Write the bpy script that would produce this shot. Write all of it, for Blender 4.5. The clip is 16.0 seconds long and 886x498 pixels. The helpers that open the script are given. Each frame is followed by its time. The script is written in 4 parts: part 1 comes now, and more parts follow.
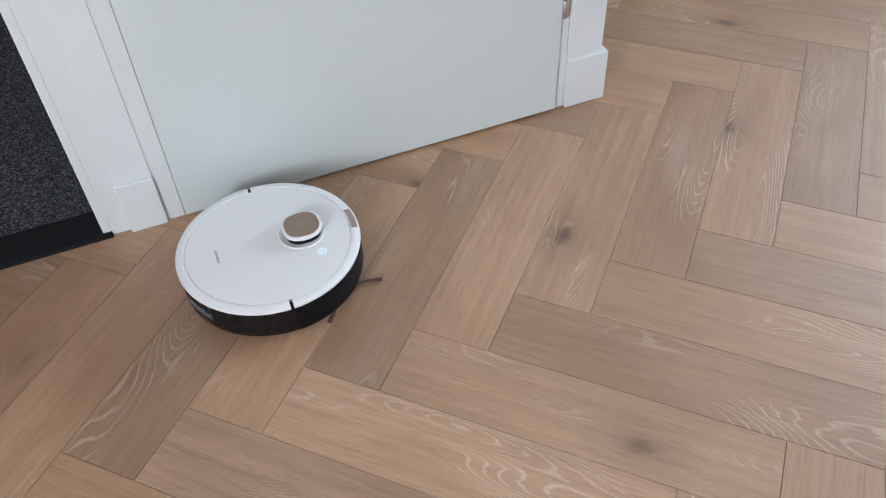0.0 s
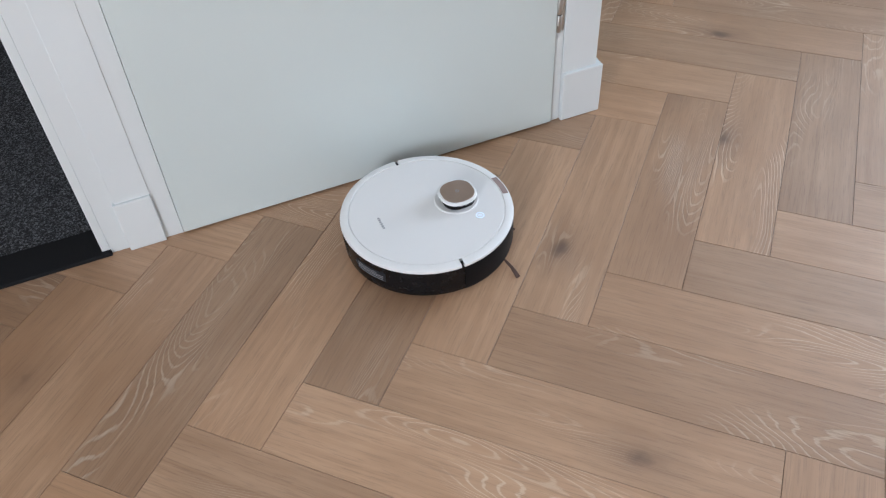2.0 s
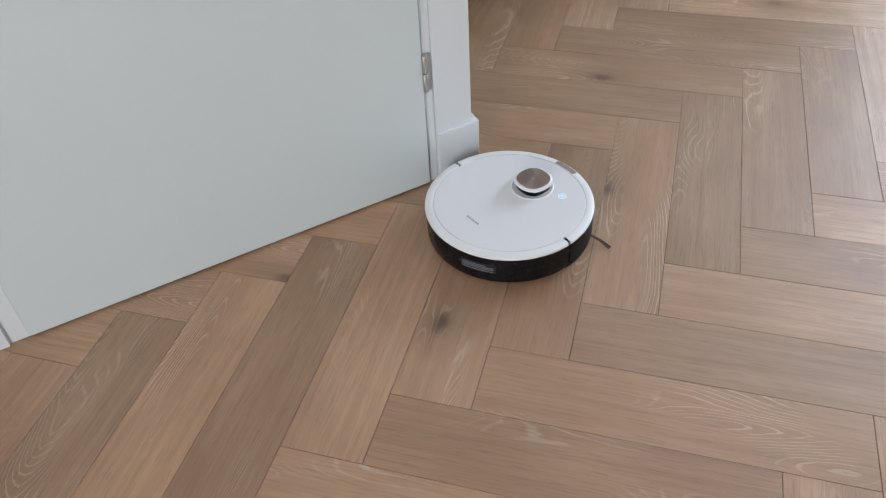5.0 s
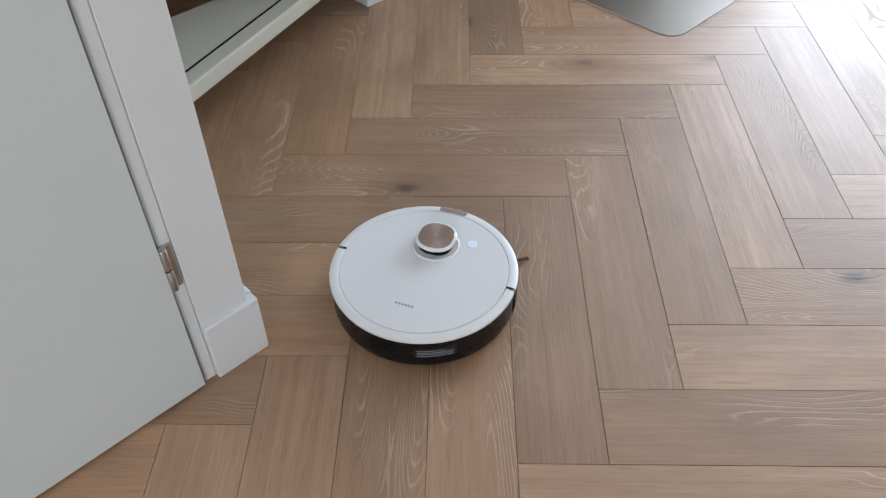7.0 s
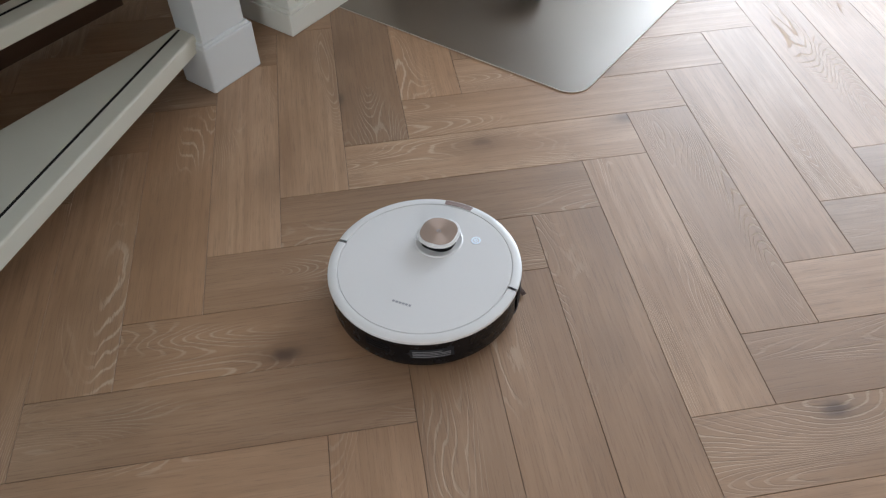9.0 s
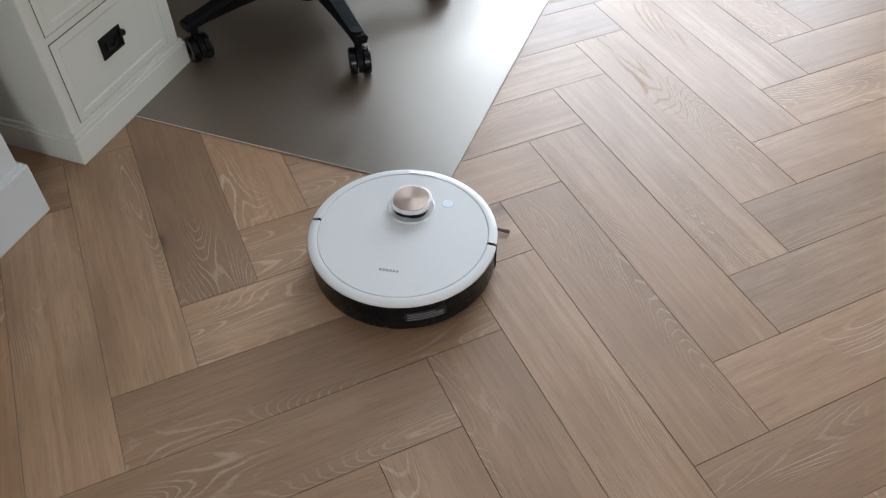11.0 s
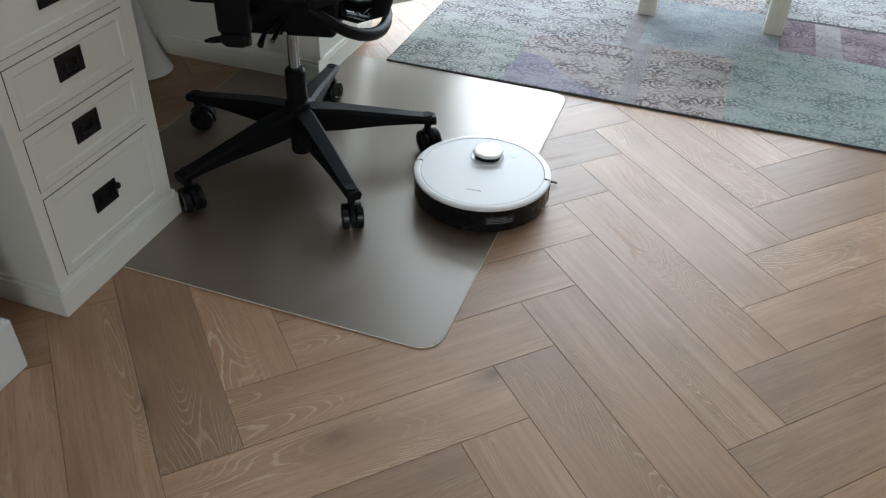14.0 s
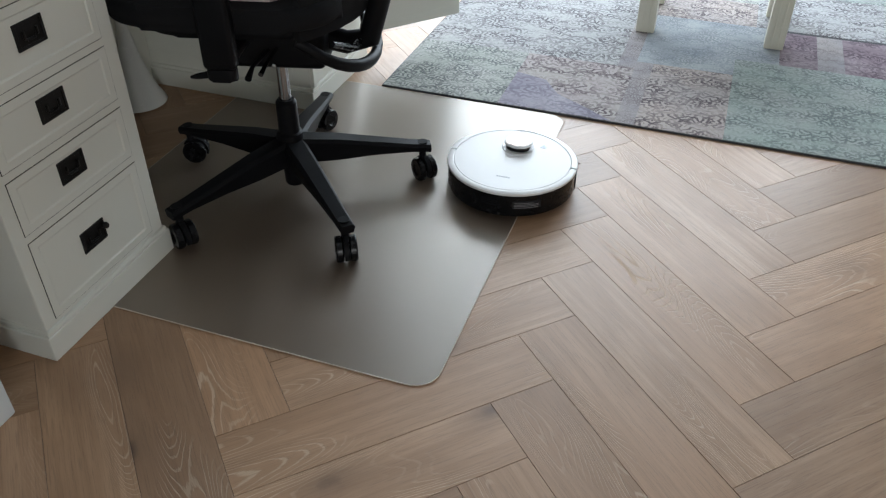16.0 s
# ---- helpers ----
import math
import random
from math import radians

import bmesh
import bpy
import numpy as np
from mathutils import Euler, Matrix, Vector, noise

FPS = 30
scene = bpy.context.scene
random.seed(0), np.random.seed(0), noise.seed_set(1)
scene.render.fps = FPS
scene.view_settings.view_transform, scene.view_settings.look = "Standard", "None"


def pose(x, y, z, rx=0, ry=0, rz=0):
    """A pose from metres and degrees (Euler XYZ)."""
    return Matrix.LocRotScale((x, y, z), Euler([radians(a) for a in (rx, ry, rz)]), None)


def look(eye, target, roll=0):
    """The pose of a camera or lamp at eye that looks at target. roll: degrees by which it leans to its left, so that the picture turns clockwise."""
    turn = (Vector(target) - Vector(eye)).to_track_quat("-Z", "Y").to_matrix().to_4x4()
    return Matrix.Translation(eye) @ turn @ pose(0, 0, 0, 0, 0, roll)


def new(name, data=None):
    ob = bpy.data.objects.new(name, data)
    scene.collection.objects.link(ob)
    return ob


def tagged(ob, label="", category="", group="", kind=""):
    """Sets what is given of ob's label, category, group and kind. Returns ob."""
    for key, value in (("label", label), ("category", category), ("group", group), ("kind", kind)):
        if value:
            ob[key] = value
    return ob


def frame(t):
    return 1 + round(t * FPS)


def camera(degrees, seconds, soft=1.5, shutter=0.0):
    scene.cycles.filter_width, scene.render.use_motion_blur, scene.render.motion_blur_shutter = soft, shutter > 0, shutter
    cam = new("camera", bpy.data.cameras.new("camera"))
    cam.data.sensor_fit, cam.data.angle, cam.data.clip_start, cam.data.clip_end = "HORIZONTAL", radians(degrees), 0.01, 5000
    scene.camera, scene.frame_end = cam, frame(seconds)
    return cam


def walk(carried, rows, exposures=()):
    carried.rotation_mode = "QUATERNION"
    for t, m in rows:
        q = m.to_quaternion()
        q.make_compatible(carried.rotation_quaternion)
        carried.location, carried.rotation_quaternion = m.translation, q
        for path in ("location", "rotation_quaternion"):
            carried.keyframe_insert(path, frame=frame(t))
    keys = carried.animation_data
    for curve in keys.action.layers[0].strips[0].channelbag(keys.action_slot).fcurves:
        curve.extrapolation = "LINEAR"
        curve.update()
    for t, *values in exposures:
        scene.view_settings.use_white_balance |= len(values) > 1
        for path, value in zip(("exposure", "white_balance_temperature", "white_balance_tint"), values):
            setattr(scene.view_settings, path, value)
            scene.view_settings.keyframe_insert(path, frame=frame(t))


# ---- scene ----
# Room axes: x along the door wall, y across the room; the boards lie at 45 degrees.
S2 = math.sqrt(0.5)
cam = camera(57.5, 16.0, soft=1.25)
PATH = [
    (0, -2.4230, -1.3733, 1.1680, 44.49, 1.8900, -22.94),
    (0.5, -2.4267, -1.3691, 1.1675, 45.02, 1.9200, -23.11),
    (1, -2.4218, -1.3744, 1.1679, 45.63, 2.3400, -23.12),
    (1.5, -2.4201, -1.3765, 1.1703, 45.93, 2.4400, -23.23),
    (2, -2.4157, -1.3785, 1.1738, 45.36, 2.5000, -23.39),
    (2.5, -2.4105, -1.3763, 1.1722, 45.49, 2.9400, -23.53),
    (3, -2.4050, -1.3751, 1.1716, 45.94, 2.6400, -25.31),
    (3.2, -2.4097, -1.3679, 1.1759, 45.97, 2.1100, -25.86),
    (5.3, -2.2127, -1.2709, 1.1623, 47.1, 2.7643, -31.1),
    (5.5, -2.2006, -1.2113, 1.1837, 46.52, 1.9660, -32.99),
    (6, -2.1300, -1.0209, 1.1762, 46.57, 2.8272, -39.47),
    (6.5, -2.0319, -0.9425, 1.1588, 46.2, 1.9619, -43.44),
    (7, -1.8619, -0.8895, 1.1636, 45.59, 0.6579, -44.03),
    (7.5, -1.7536, -0.8341, 1.1529, 45.65, 2.3953, -44.39),
    (8, -1.6555, -0.7220, 1.1860, 45.07, 2.2612, -49.25),
    (8.2, -1.6349, -0.6841, 1.1824, 44.81, 1.5702, -51.3),
    (10.3, -1.1930, -0.4094, 1.1496, 42.85, 2.2484, -56.23),
    (10.5, -1.1849, -0.3622, 1.1569, 42.71, 2.7864, -59.7),
    (11, -1.1735, -0.3273, 1.1560, 43.08, 0.6600, -69.53),
    (11.5, -1.1502, -0.2948, 1.1728, 46.91, 0.4700, -71.89),
    (12, -1.1525, -0.2832, 1.1777, 49.67, 0.2200, -72.12),
    (12.5, -1.1516, -0.2731, 1.1824, 50.21, -0.1300, -72.24),
    (13, -1.1399, -0.2671, 1.1930, 50.56, -0.7700, -71.44),
    (13.5, -1.1331, -0.2549, 1.1945, 51.65, -1.6200, -70.71),
    (14, -1.1317, -0.2560, 1.1986, 51.99, -1.7400, -70.38),
    (14.5, -1.1283, -0.2620, 1.2015, 52.35, -1.5300, -70.21),
    (15, -1.1181, -0.2633, 1.2034, 52.51, -1.4400, -70.03),
    (15.5, -1.1091, -0.2650, 1.2032, 52.86, -1.2600, -69.93),
    (16, -1.0666, -0.2705, 1.2122, 52.88, -0.2800, -70.57),
]
walk(cam, [(t, pose(x, y, z, rx, ry, rz)) for t, x, y, z, rx, ry, rz in PATH],
     exposures=[(0.0, 0.28, 5700, 11), (2.5, 0.20, 5700, 11), (3.2, 0.12, 5700, 11), (5.5, 0.02, 5900, 12), (6.5, -0.13, 5850, 12), (7.0, -0.13, 5950, 12),
                (8.2, -0.30, 6250, 13), (10.5, -0.37, 6150, 12), (11.0, -0.40, 6150, 12), (11.5, -0.65, 6200, 10), (12.5, -0.82, 6150, 9), (16.0, -0.82, 6200, 9)])

# ---- light: a wide garden window beyond the rug, overcast daylight ----
world = bpy.data.worlds.new("world")
scene.world = world
world.use_nodes = True
wn = world.node_tree
sky = wn.nodes.new("ShaderNodeTexSky")
sky.sky_type = "NISHITA"
sky.sun_disc = False
sky.sun_elevation, sky.sun_rotation = radians(40), radians(120)
wn.links.new(sky.outputs[0], wn.nodes["Background"].inputs[0])
wn.nodes["Background"].inputs[1].default_value = 0.12

sun = new("sun", bpy.data.lights.new("sun", "SUN"))
sun.data.energy, sun.data.angle, sun.data.color = 0.5, radians(15), (1.0, 0.97, 0.92)
sun.matrix_world = look((12, 5, 10), (0, 0, 0))


def area_lamp(name, eye, target, w, h, watts, colour):
    ob = new(name, bpy.data.lights.new(name, "AREA"))
    ob.data.shape, ob.data.size, ob.data.size_y = "RECTANGLE", w, h
    ob.data.energy, ob.data.color = watts, colour
    ob.matrix_world = look(eye, target)
    return ob


WIN_X, WIN_Y0, WIN_Z1 = 3.5, -1.0, 2.35
area_lamp("window_daylight", (WIN_X - 0.02, 0.38, 1.2), (0, 0.38, 1.2), 2.7, 2.2, 258, (0.84, 0.93, 1.0))
SIDE_Y0, SIDE_Y1 = -3.65, -2.75
area_lamp("side_window_daylight", (-4.97, (SIDE_Y0 + SIDE_Y1) / 2, 1.5), (0, (SIDE_Y0 + SIDE_Y1) / 2, 1.1), 0.9, 1.3, 128, (1.0, 0.99, 0.965))

# ---- materials ----


def mat_nodes(name):
    m = bpy.data.materials.new(name)
    m.use_nodes = True
    nt = m.node_tree
    return m, nt, nt.nodes["Principled BSDF"]


def N(nt, kind, **kw):
    n = nt.nodes.new("ShaderNode" + kind)
    for k, v in kw.items():
        if k.startswith("i_"):
            n.inputs[int(k[2:]) if k[2:].isdigit() else k[2:]].default_value = v
    return n


def math_node(nt, op, a, b=None, clamp=False):
    n = nt.nodes.new("ShaderNodeMath")
    n.operation, n.use_clamp = op, clamp
    for k, v in enumerate((a, b)):
        if v is None:
            continue
        if isinstance(v, (int, float)):
            n.inputs[k].default_value = v
        else:
            nt.links.new(v, n.inputs[k])
    return n.outputs[0]


def mix(nt, fac, a, b, mode="MIX"):
    n = nt.nodes.new("ShaderNodeMix")
    n.data_type, n.blend_type = "RGBA", mode
    for sock, v in ((n.inputs[0], fac), (n.inputs[6], a), (n.inputs[7], b)):
        if isinstance(v, (int, float)):
            sock.default_value = v
        elif isinstance(v, tuple):
            sock.default_value = (*v, 1)
        else:
            nt.links.new(v, sock)
    return n.outputs[2]


def ramp(nt, fac, *stops):
    n = nt.nodes.new("ShaderNodeValToRGB")
    while len(n.color_ramp.elements) < len(stops):
        n.color_ramp.elements.new(0.5)
    for e, (p, c) in zip(n.color_ramp.elements, stops):
        e.position = p
        e.color = (*c, 1) if isinstance(c, tuple) else (c, c, c, 1)
    nt.links.new(fac, n.inputs[0])
    return n.outputs[0]


def noise_node(nt, vec, scale, detail=3.0, rough=0.55, distort=0.0):
    n = nt.nodes.new("ShaderNodeTexNoise")
    n.inputs["Scale"].default_value = scale
    n.inputs["Detail"].default_value = detail
    n.inputs["Roughness"].default_value = rough
    n.inputs["Distortion"].default_value = distort
    if vec is not None:
        nt.links.new(vec, n.inputs["Vector"])
    return n.outputs["Fac"]


def mapped(nt, vec, scale=(1, 1, 1), loc=None):
    n = nt.nodes.new("ShaderNodeMapping")
    n.inputs["Scale"].default_value = scale
    nt.links.new(vec, n.inputs["Vector"])
    if loc is not None:
        nt.links.new(loc, n.inputs["Location"])
    return n.outputs[0]


def bump(nt, bsdf, height, strength, dist=0.001):
    n = nt.nodes.new("ShaderNodeBump")
    n.inputs["Strength"].default_value, n.inputs["Distance"].default_value = strength, dist
    nt.links.new(height, n.inputs["Height"])
    nt.links.new(n.outputs[0], bsdf.inputs["Normal"])


def plain(name, colour, rough=0.5, metal=0.0, vary=0.06, grain=60.0, relief=0.1, coat=0.0):
    """A painted, moulded or metal surface with slight unevenness at two scales."""
    m, nt, b = mat_nodes(name)
    co = N(nt, "TexCoord").outputs["Object"]
    big = noise_node(nt, co, 4.0, 4)
    small = noise_node(nt, co, grain, 3)
    dark = tuple(c * (1 - vary) for c in colour)
    light = tuple(min(1, c * (1 + vary)) for c in colour)
    nt.links.new(mix(nt, big, dark, light), b.inputs["Base Color"])
    r = math_node(nt, "ADD", math_node(nt, "MULTIPLY", small, 0.16), rough - 0.08, True)
    nt.links.new(r, b.inputs["Roughness"])
    b.inputs["Metallic"].default_value = metal
    b.inputs["Coat Weight"].default_value = coat
    if max(colour) < 0.03 and not metal:
        b.inputs["Specular IOR Level"].default_value = 0.22
    if relief:
        bump(nt, b, small, relief, 0.0006)
    return m


def oak(name, island):
    """Limed oak board: streaks, cathedral figure, pores, knots and smoky stains; each board differs."""
    m, nt, b = mat_nodes(name)
    uv = N(nt, "UVMap")
    uv.uv_map = "grain"
    if island:
        rnd = N(nt, "NewGeometry").outputs["Random Per Island"]
    else:
        rnd = N(nt, "ObjectInfo").outputs["Random"]
    wh = nt.nodes.new("ShaderNodeTexWhiteNoise")
    wh.noise_dimensions = "1D"
    nt.links.new(rnd, wh.inputs["W"])
    off = nt.nodes.new("ShaderNodeVectorMath")
    off.operation = "SCALE"
    nt.links.new(wh.outputs["Color"], off.inputs[0])
    off.inputs["Scale"].default_value = 37.0
    sep = nt.nodes.new("ShaderNodeSeparateColor")
    nt.links.new(wh.outputs["Color"], sep.inputs[0])
    add = nt.nodes.new("ShaderNodeVectorMath")
    nt.links.new(uv.outputs[0], add.inputs[0])
    nt.links.new(off.outputs[0], add.inputs[1])
    v = add.outputs[0]
    # cathedral figure: contour lines of a long soft field
    field = noise_node(nt, mapped(nt, v, (1.5, 7.5, 1)), 1.0, 1.0, 0.4, 0.15)
    wob = noise_node(nt, mapped(nt, v, (14, 60, 1)), 1.0, 3)
    ph = math_node(nt, "ADD", math_node(nt, "MULTIPLY", field, 320.0), math_node(nt, "MULTIPLY", wob, 6.0))
    lines = math_node(nt, "SINE", ph)
    lines = ramp(nt, math_node(nt, "MULTIPLY_ADD", lines, 0.5), (0.0, 0.0), (0.80, 0.0), (0.97, 1.0))
    where = ramp(nt, noise_node(nt, mapped(nt, v, (1.8, 6.0, 1)), 1.3, 1), (0.54, 0.0), (0.66, 1.0))
    lines = math_node(nt, "MULTIPLY", lines, where)
    streak = noise_node(nt, mapped(nt, v, (2.0, 70, 1)), 1.0, 5, 0.65)
    pores = ramp(nt, noise_node(nt, mapped(nt, v, (16, 360, 1)), 1.0, 3, 0.65), (0.52, 0.0), (0.66, 1.0))
    cloud = noise_node(nt, mapped(nt, v, (3.0, 7.0, 1)), 1.0, 3)
    # knots
    vo = nt.nodes.new("ShaderNodeTexVoronoi")
    vo.inputs["Scale"].default_value = 1.0
    vo.inputs["Randomness"].default_value = 1.0
    kv = mapped(nt, v, (3.0, 5.2, 1))
    warp = nt.nodes.new("ShaderNodeVectorMath")
    warp.operation = "ADD"
    nt.links.new(kv, warp.inputs[0])
    wn3 = nt.nodes.new("ShaderNodeTexNoise")
    wn3.inputs["Scale"].default_value = 40
    nt.links.new(uv.outputs[0], wn3.inputs["Vector"])
    sc3 = nt.nodes.new("ShaderNodeVectorMath")
    sc3.operation = "SCALE"
    sc3.inputs["Scale"].default_value = 0.05
    nt.links.new(wn3.outputs["Color"], sc3.inputs[0])
    nt.links.new(sc3.outputs[0], warp.inputs[1])
    nt.links.new(warp.outputs[0], vo.inputs["Vector"])
    pick = nt.nodes.new("ShaderNodeSeparateColor")
    nt.links.new(vo.outputs["Color"], pick.inputs[0])
    rare = math_node(nt, "GREATER_THAN", pick.outputs[0], 0.44)
    knot = math_node(nt, "MULTIPLY", ramp(nt, vo.outputs["Distance"], (0.0, 1.0), (0.04, 0.8), (0.10, 0.0)), rare)
    halo = math_node(nt, "MULTIPLY", ramp(nt, vo.outputs["Distance"], (0.03, 1.0), (0.16, 0.35), (0.34, 0.0)), rare)
    # colour
    tone = mix(nt, sep.outputs[0], OAK_A, OAK_B)
    tone = mix(nt, math_node(nt, "MULTIPLY", sep.outputs[1], 0.55), tone, OAK_C)
    c = mix(nt, ramp(nt, streak, (0.36, 0.0), (0.66, 0.70)), tone, OAK_D)
    c = mix(nt, ramp(nt, cloud, (0.40, 0.0), (0.72, 0.6)), c, OAK_E)
    c = mix(nt, math_node(nt, "MULTIPLY", halo, 0.5), c, OAK_KNOT)
    c = mix(nt, math_node(nt, "MULTIPLY", lines, 0.50), c, OAK_LIME)
    c = mix(nt, math_node(nt, "MULTIPLY", pores, 0.42), c, OAK_PORE)
    c = mix(nt, math_node(nt, "MULTIPLY", knot, 0.85), c, OAK_KNOT)
    tint = ramp(nt, sep.outputs[2], (0.0, 0.82), (1.0, 1.16))
    c = mix(nt, 1.0, c, tint, "MULTIPLY")
    nt.links.new(c, b.inputs["Base Color"])
    b.inputs["Coat Weight"].default_value = 0.17
    b.inputs["Coat Roughness"].default_value = 0.30
    r = math_node(nt, "ADD", math_node(nt, "MULTIPLY", streak, 0.16), 0.41)
    b.inputs["Specular IOR Level"].default_value = 0.72
    r = math_node(nt, "ADD", r, math_node(nt, "MULTIPLY", lines, 0.42))
    nt.links.new(r, b.inputs["Roughness"])
    h = math_node(nt, "SUBTRACT", math_node(nt, "MULTIPLY", lines, -1.6), math_node(nt, "MULTIPLY", pores, 0.15))
    bump(nt, b, h, 0.55, 0.0006)
    return m


OAK_A, OAK_B, OAK_C = (0.425, 0.250, 0.136), (0.475, 0.308, 0.188), (0.370, 0.220, 0.122)
OAK_D, OAK_E = (0.310, 0.176, 0.092), (0.255, 0.138, 0.068)
OAK_LIME, OAK_PORE, OAK_KNOT = (0.63, 0.50, 0.37), (0.19, 0.11, 0.065), (0.085, 0.042, 0.022)
M_OAK = oak("limed_oak", False)
M_OAK_REST = oak("limed_oak_rest", True)
M_JOINT = plain("board_joint", (0.15, 0.10, 0.066), 0.9)
M_WHITE = plain("white_satin_paint", (0.67, 0.695, 0.69), 0.38, relief=0.06, vary=0.03, grain=90)
M_DOOR = plain("door_lacquer", (0.59, 0.64, 0.62), 0.34, relief=0.03, vary=0.02, grain=140)
M_WALL = plain("wall_paint", (0.44, 0.435, 0.42), 0.85, relief=0.25, grain=220)
M_CEIL = plain("ceiling_paint", (0.62, 0.62, 0.61), 0.9)
M_CREAM = plain("cream_paint", (0.66, 0.64, 0.54), 0.42, relief=0.08, vary=0.04)
M_DESK = plain("ivory_paint", (0.70, 0.70, 0.63), 0.40, relief=0.08, vary=0.04)
M_BLACK = plain("black_plastic", (0.006, 0.006, 0.007), 0.48, vary=0.2, relief=0.15, grain=400)
M_BLACK.node_tree.nodes["Principled BSDF"].inputs["Specular IOR Level"].default_value = 0.11
M_GLOSSBLACK = plain("glossy_black_plastic", (0.006, 0.006, 0.007), 0.26, vary=0.1, relief=0.0)
M_FABRIC = plain("black_mesh_fabric", (0.008, 0.008, 0.009), 0.9, vary=0.3, relief=0.6, grain=700)
M_STEEL = plain("brushed_steel", (0.55, 0.55, 0.53), 0.32, metal=1.0, relief=0.1, grain=150)
M_CHROME = plain("dark_chrome", (0.35, 0.36, 0.38), 0.18, metal=1.0, relief=0.0)
M_IRON = plain("blackened_iron", (0.016, 0.015, 0.0145), 0.45, metal=0.6, relief=0.3, grain=200)
M_RUBBER = plain("black_rubber", (0.02, 0.02, 0.02), 0.8)
M_LINE = plain("dark_groove", (0.012, 0.011, 0.010), 0.8, relief=0)
M_RIM = plain("white_gloss_plastic", (0.77, 0.765, 0.755), 0.33, vary=0.01, relief=0.0, coat=0.1)
M_PLATE = plain("white_satin_plastic", (0.755, 0.745, 0.735), 0.37, vary=0.015, relief=0.02, grain=900, coat=0.0)
M_GREYMARK = plain("grey_print", (0.34, 0.34, 0.36), 0.5, relief=0)
M_LABEL = plain("grey_label", (0.018, 0.019, 0.022), 0.75, relief=0)
M_LABELINK = plain("pale_label_print", (0.22, 0.22, 0.23), 0.7, relief=0)
M_SMOKE = plain("smoky_rose_window", (0.30, 0.22, 0.20), 0.22, relief=0, coat=0.5)
M_BRISTLE = plain("dark_bristle", (0.085, 0.045, 0.032), 0.8)
M_BIN = plain("white_enamel", (0.72, 0.72, 0.69), 0.25, relief=0.02)
# brown of the floor in shade, used for the sheet behind the rack
M_BROWN = plain("shaded_floor_brown", (0.10, 0.055, 0.032), 0.5, vary=0.25, relief=0.2, grain=40)
M_GLASSFRAME = plain("window_frame_paint", (0.7, 0.71, 0.72), 0.4)


def glow(name, colour, strength):
    m, nt, b = mat_nodes(name)
    b.inputs["Base Color"].default_value = (*colour, 1)
    b.inputs["Emission Color"].default_value = (*colour, 1)
    b.inputs["Emission Strength"].default_value = strength
    return m


M_ICON = glow("button_light", (0.62, 0.78, 1.0), 0.55)


def rose_gold():
    m, nt, b = mat_nodes("spun_rose_gold")
    co = N(nt, "TexCoord").outputs["Object"]
    ln = nt.nodes.new("ShaderNodeVectorMath")
    ln.operation = "LENGTH"
    nt.links.new(co, ln.inputs[0])
    wv = noise_node(nt, None, 1.0, 2)
    n = nt.nodes[-1]
    n.noise_dimensions = "1D"
    nt.links.new(math_node(nt, "MULTIPLY", ln.outputs["Value"], 1800.0), n.inputs["W"])
    nt.links.new(mix(nt, n.outputs["Fac"], (0.33, 0.245, 0.20), (0.46, 0.35, 0.29)), b.inputs["Base Color"])
    b.inputs["Metallic"].default_value = 1.0
    b.inputs["Roughness"].default_value = 0.36
    b.inputs["Anisotropic"].default_value = 0.7
    tg = nt.nodes.new("ShaderNodeTangent")
    tg.direction_type, tg.axis = "RADIAL", "Z"
    nt.links.new(tg.outputs[0], b.inputs["Tangent"])
    return m


M_ROSE = rose_gold()


def carpet():
    m, nt, b = mat_nodes("charcoal_loop_carpet")
    co = N(nt, "TexCoord").outputs["Object"]
    a = noise_node(nt, co, 240, 4, 0.75)
    big = noise_node(nt, co, 5, 3)
    c = ramp(nt, a, (0.38, (0.010, 0.010, 0.012)), (0.50, (0.030, 0.031, 0.035)), (0.66, (0.40, 0.405, 0.42)))
    nt.links.new(mix(nt, math_node(nt, "MULTIPLY", big, 0.3), c, (0.03, 0.03, 0.035)), b.inputs["Base Color"])
    b.inputs["Roughness"].default_value = 1.0
    bump(nt, b, a, 1.0, 0.006)
    return m


M_CARPET = carpet()


def clear_mat():
    """Frosted clear sheet: lets the boards show through softly and takes a satin sheen."""
    m, nt, b = mat_nodes("frosted_clear_sheet")
    co = N(nt, "TexCoord").outputs["Object"]
    smear = noise_node(nt, mapped(nt, co, (3, 9, 1)), 1.6, 4)
    nt.nodes.remove(b)
    rough = math_node(nt, "ADD", math_node(nt, "MULTIPLY", smear, 0.26), 0.25)
    tr = N(nt, "BsdfTransparent")
    tr.inputs[0].default_value = (0.82, 0.74, 0.65, 1)
    df = N(nt, "BsdfDiffuse")
    df.inputs[0].default_value = (0.30, 0.215, 0.150, 1)
    body = N(nt, "MixShader")
    body.inputs[0].default_value = 0.31
    nt.links.new(tr.outputs[0], body.inputs[1])
    nt.links.new(df.outputs[0], body.inputs[2])
    gl = N(nt, "BsdfAnisotropic")
    gl.inputs["Color"].default_value = (1.0, 0.955, 0.90, 1)
    nt.links.new(rough, gl.inputs["Roughness"])
    fr = N(nt, "Fresnel")
    fr.inputs["IOR"].default_value = 2.35
    ms = N(nt, "MixShader")
    nt.links.new(fr.outputs[0], ms.inputs[0])
    nt.links.new(body.outputs[0], ms.inputs[1])
    nt.links.new(gl.outputs[0], ms.inputs[2])
    nt.links.new(ms.outputs[0], nt.nodes["Material Output"].inputs[0])
    return m


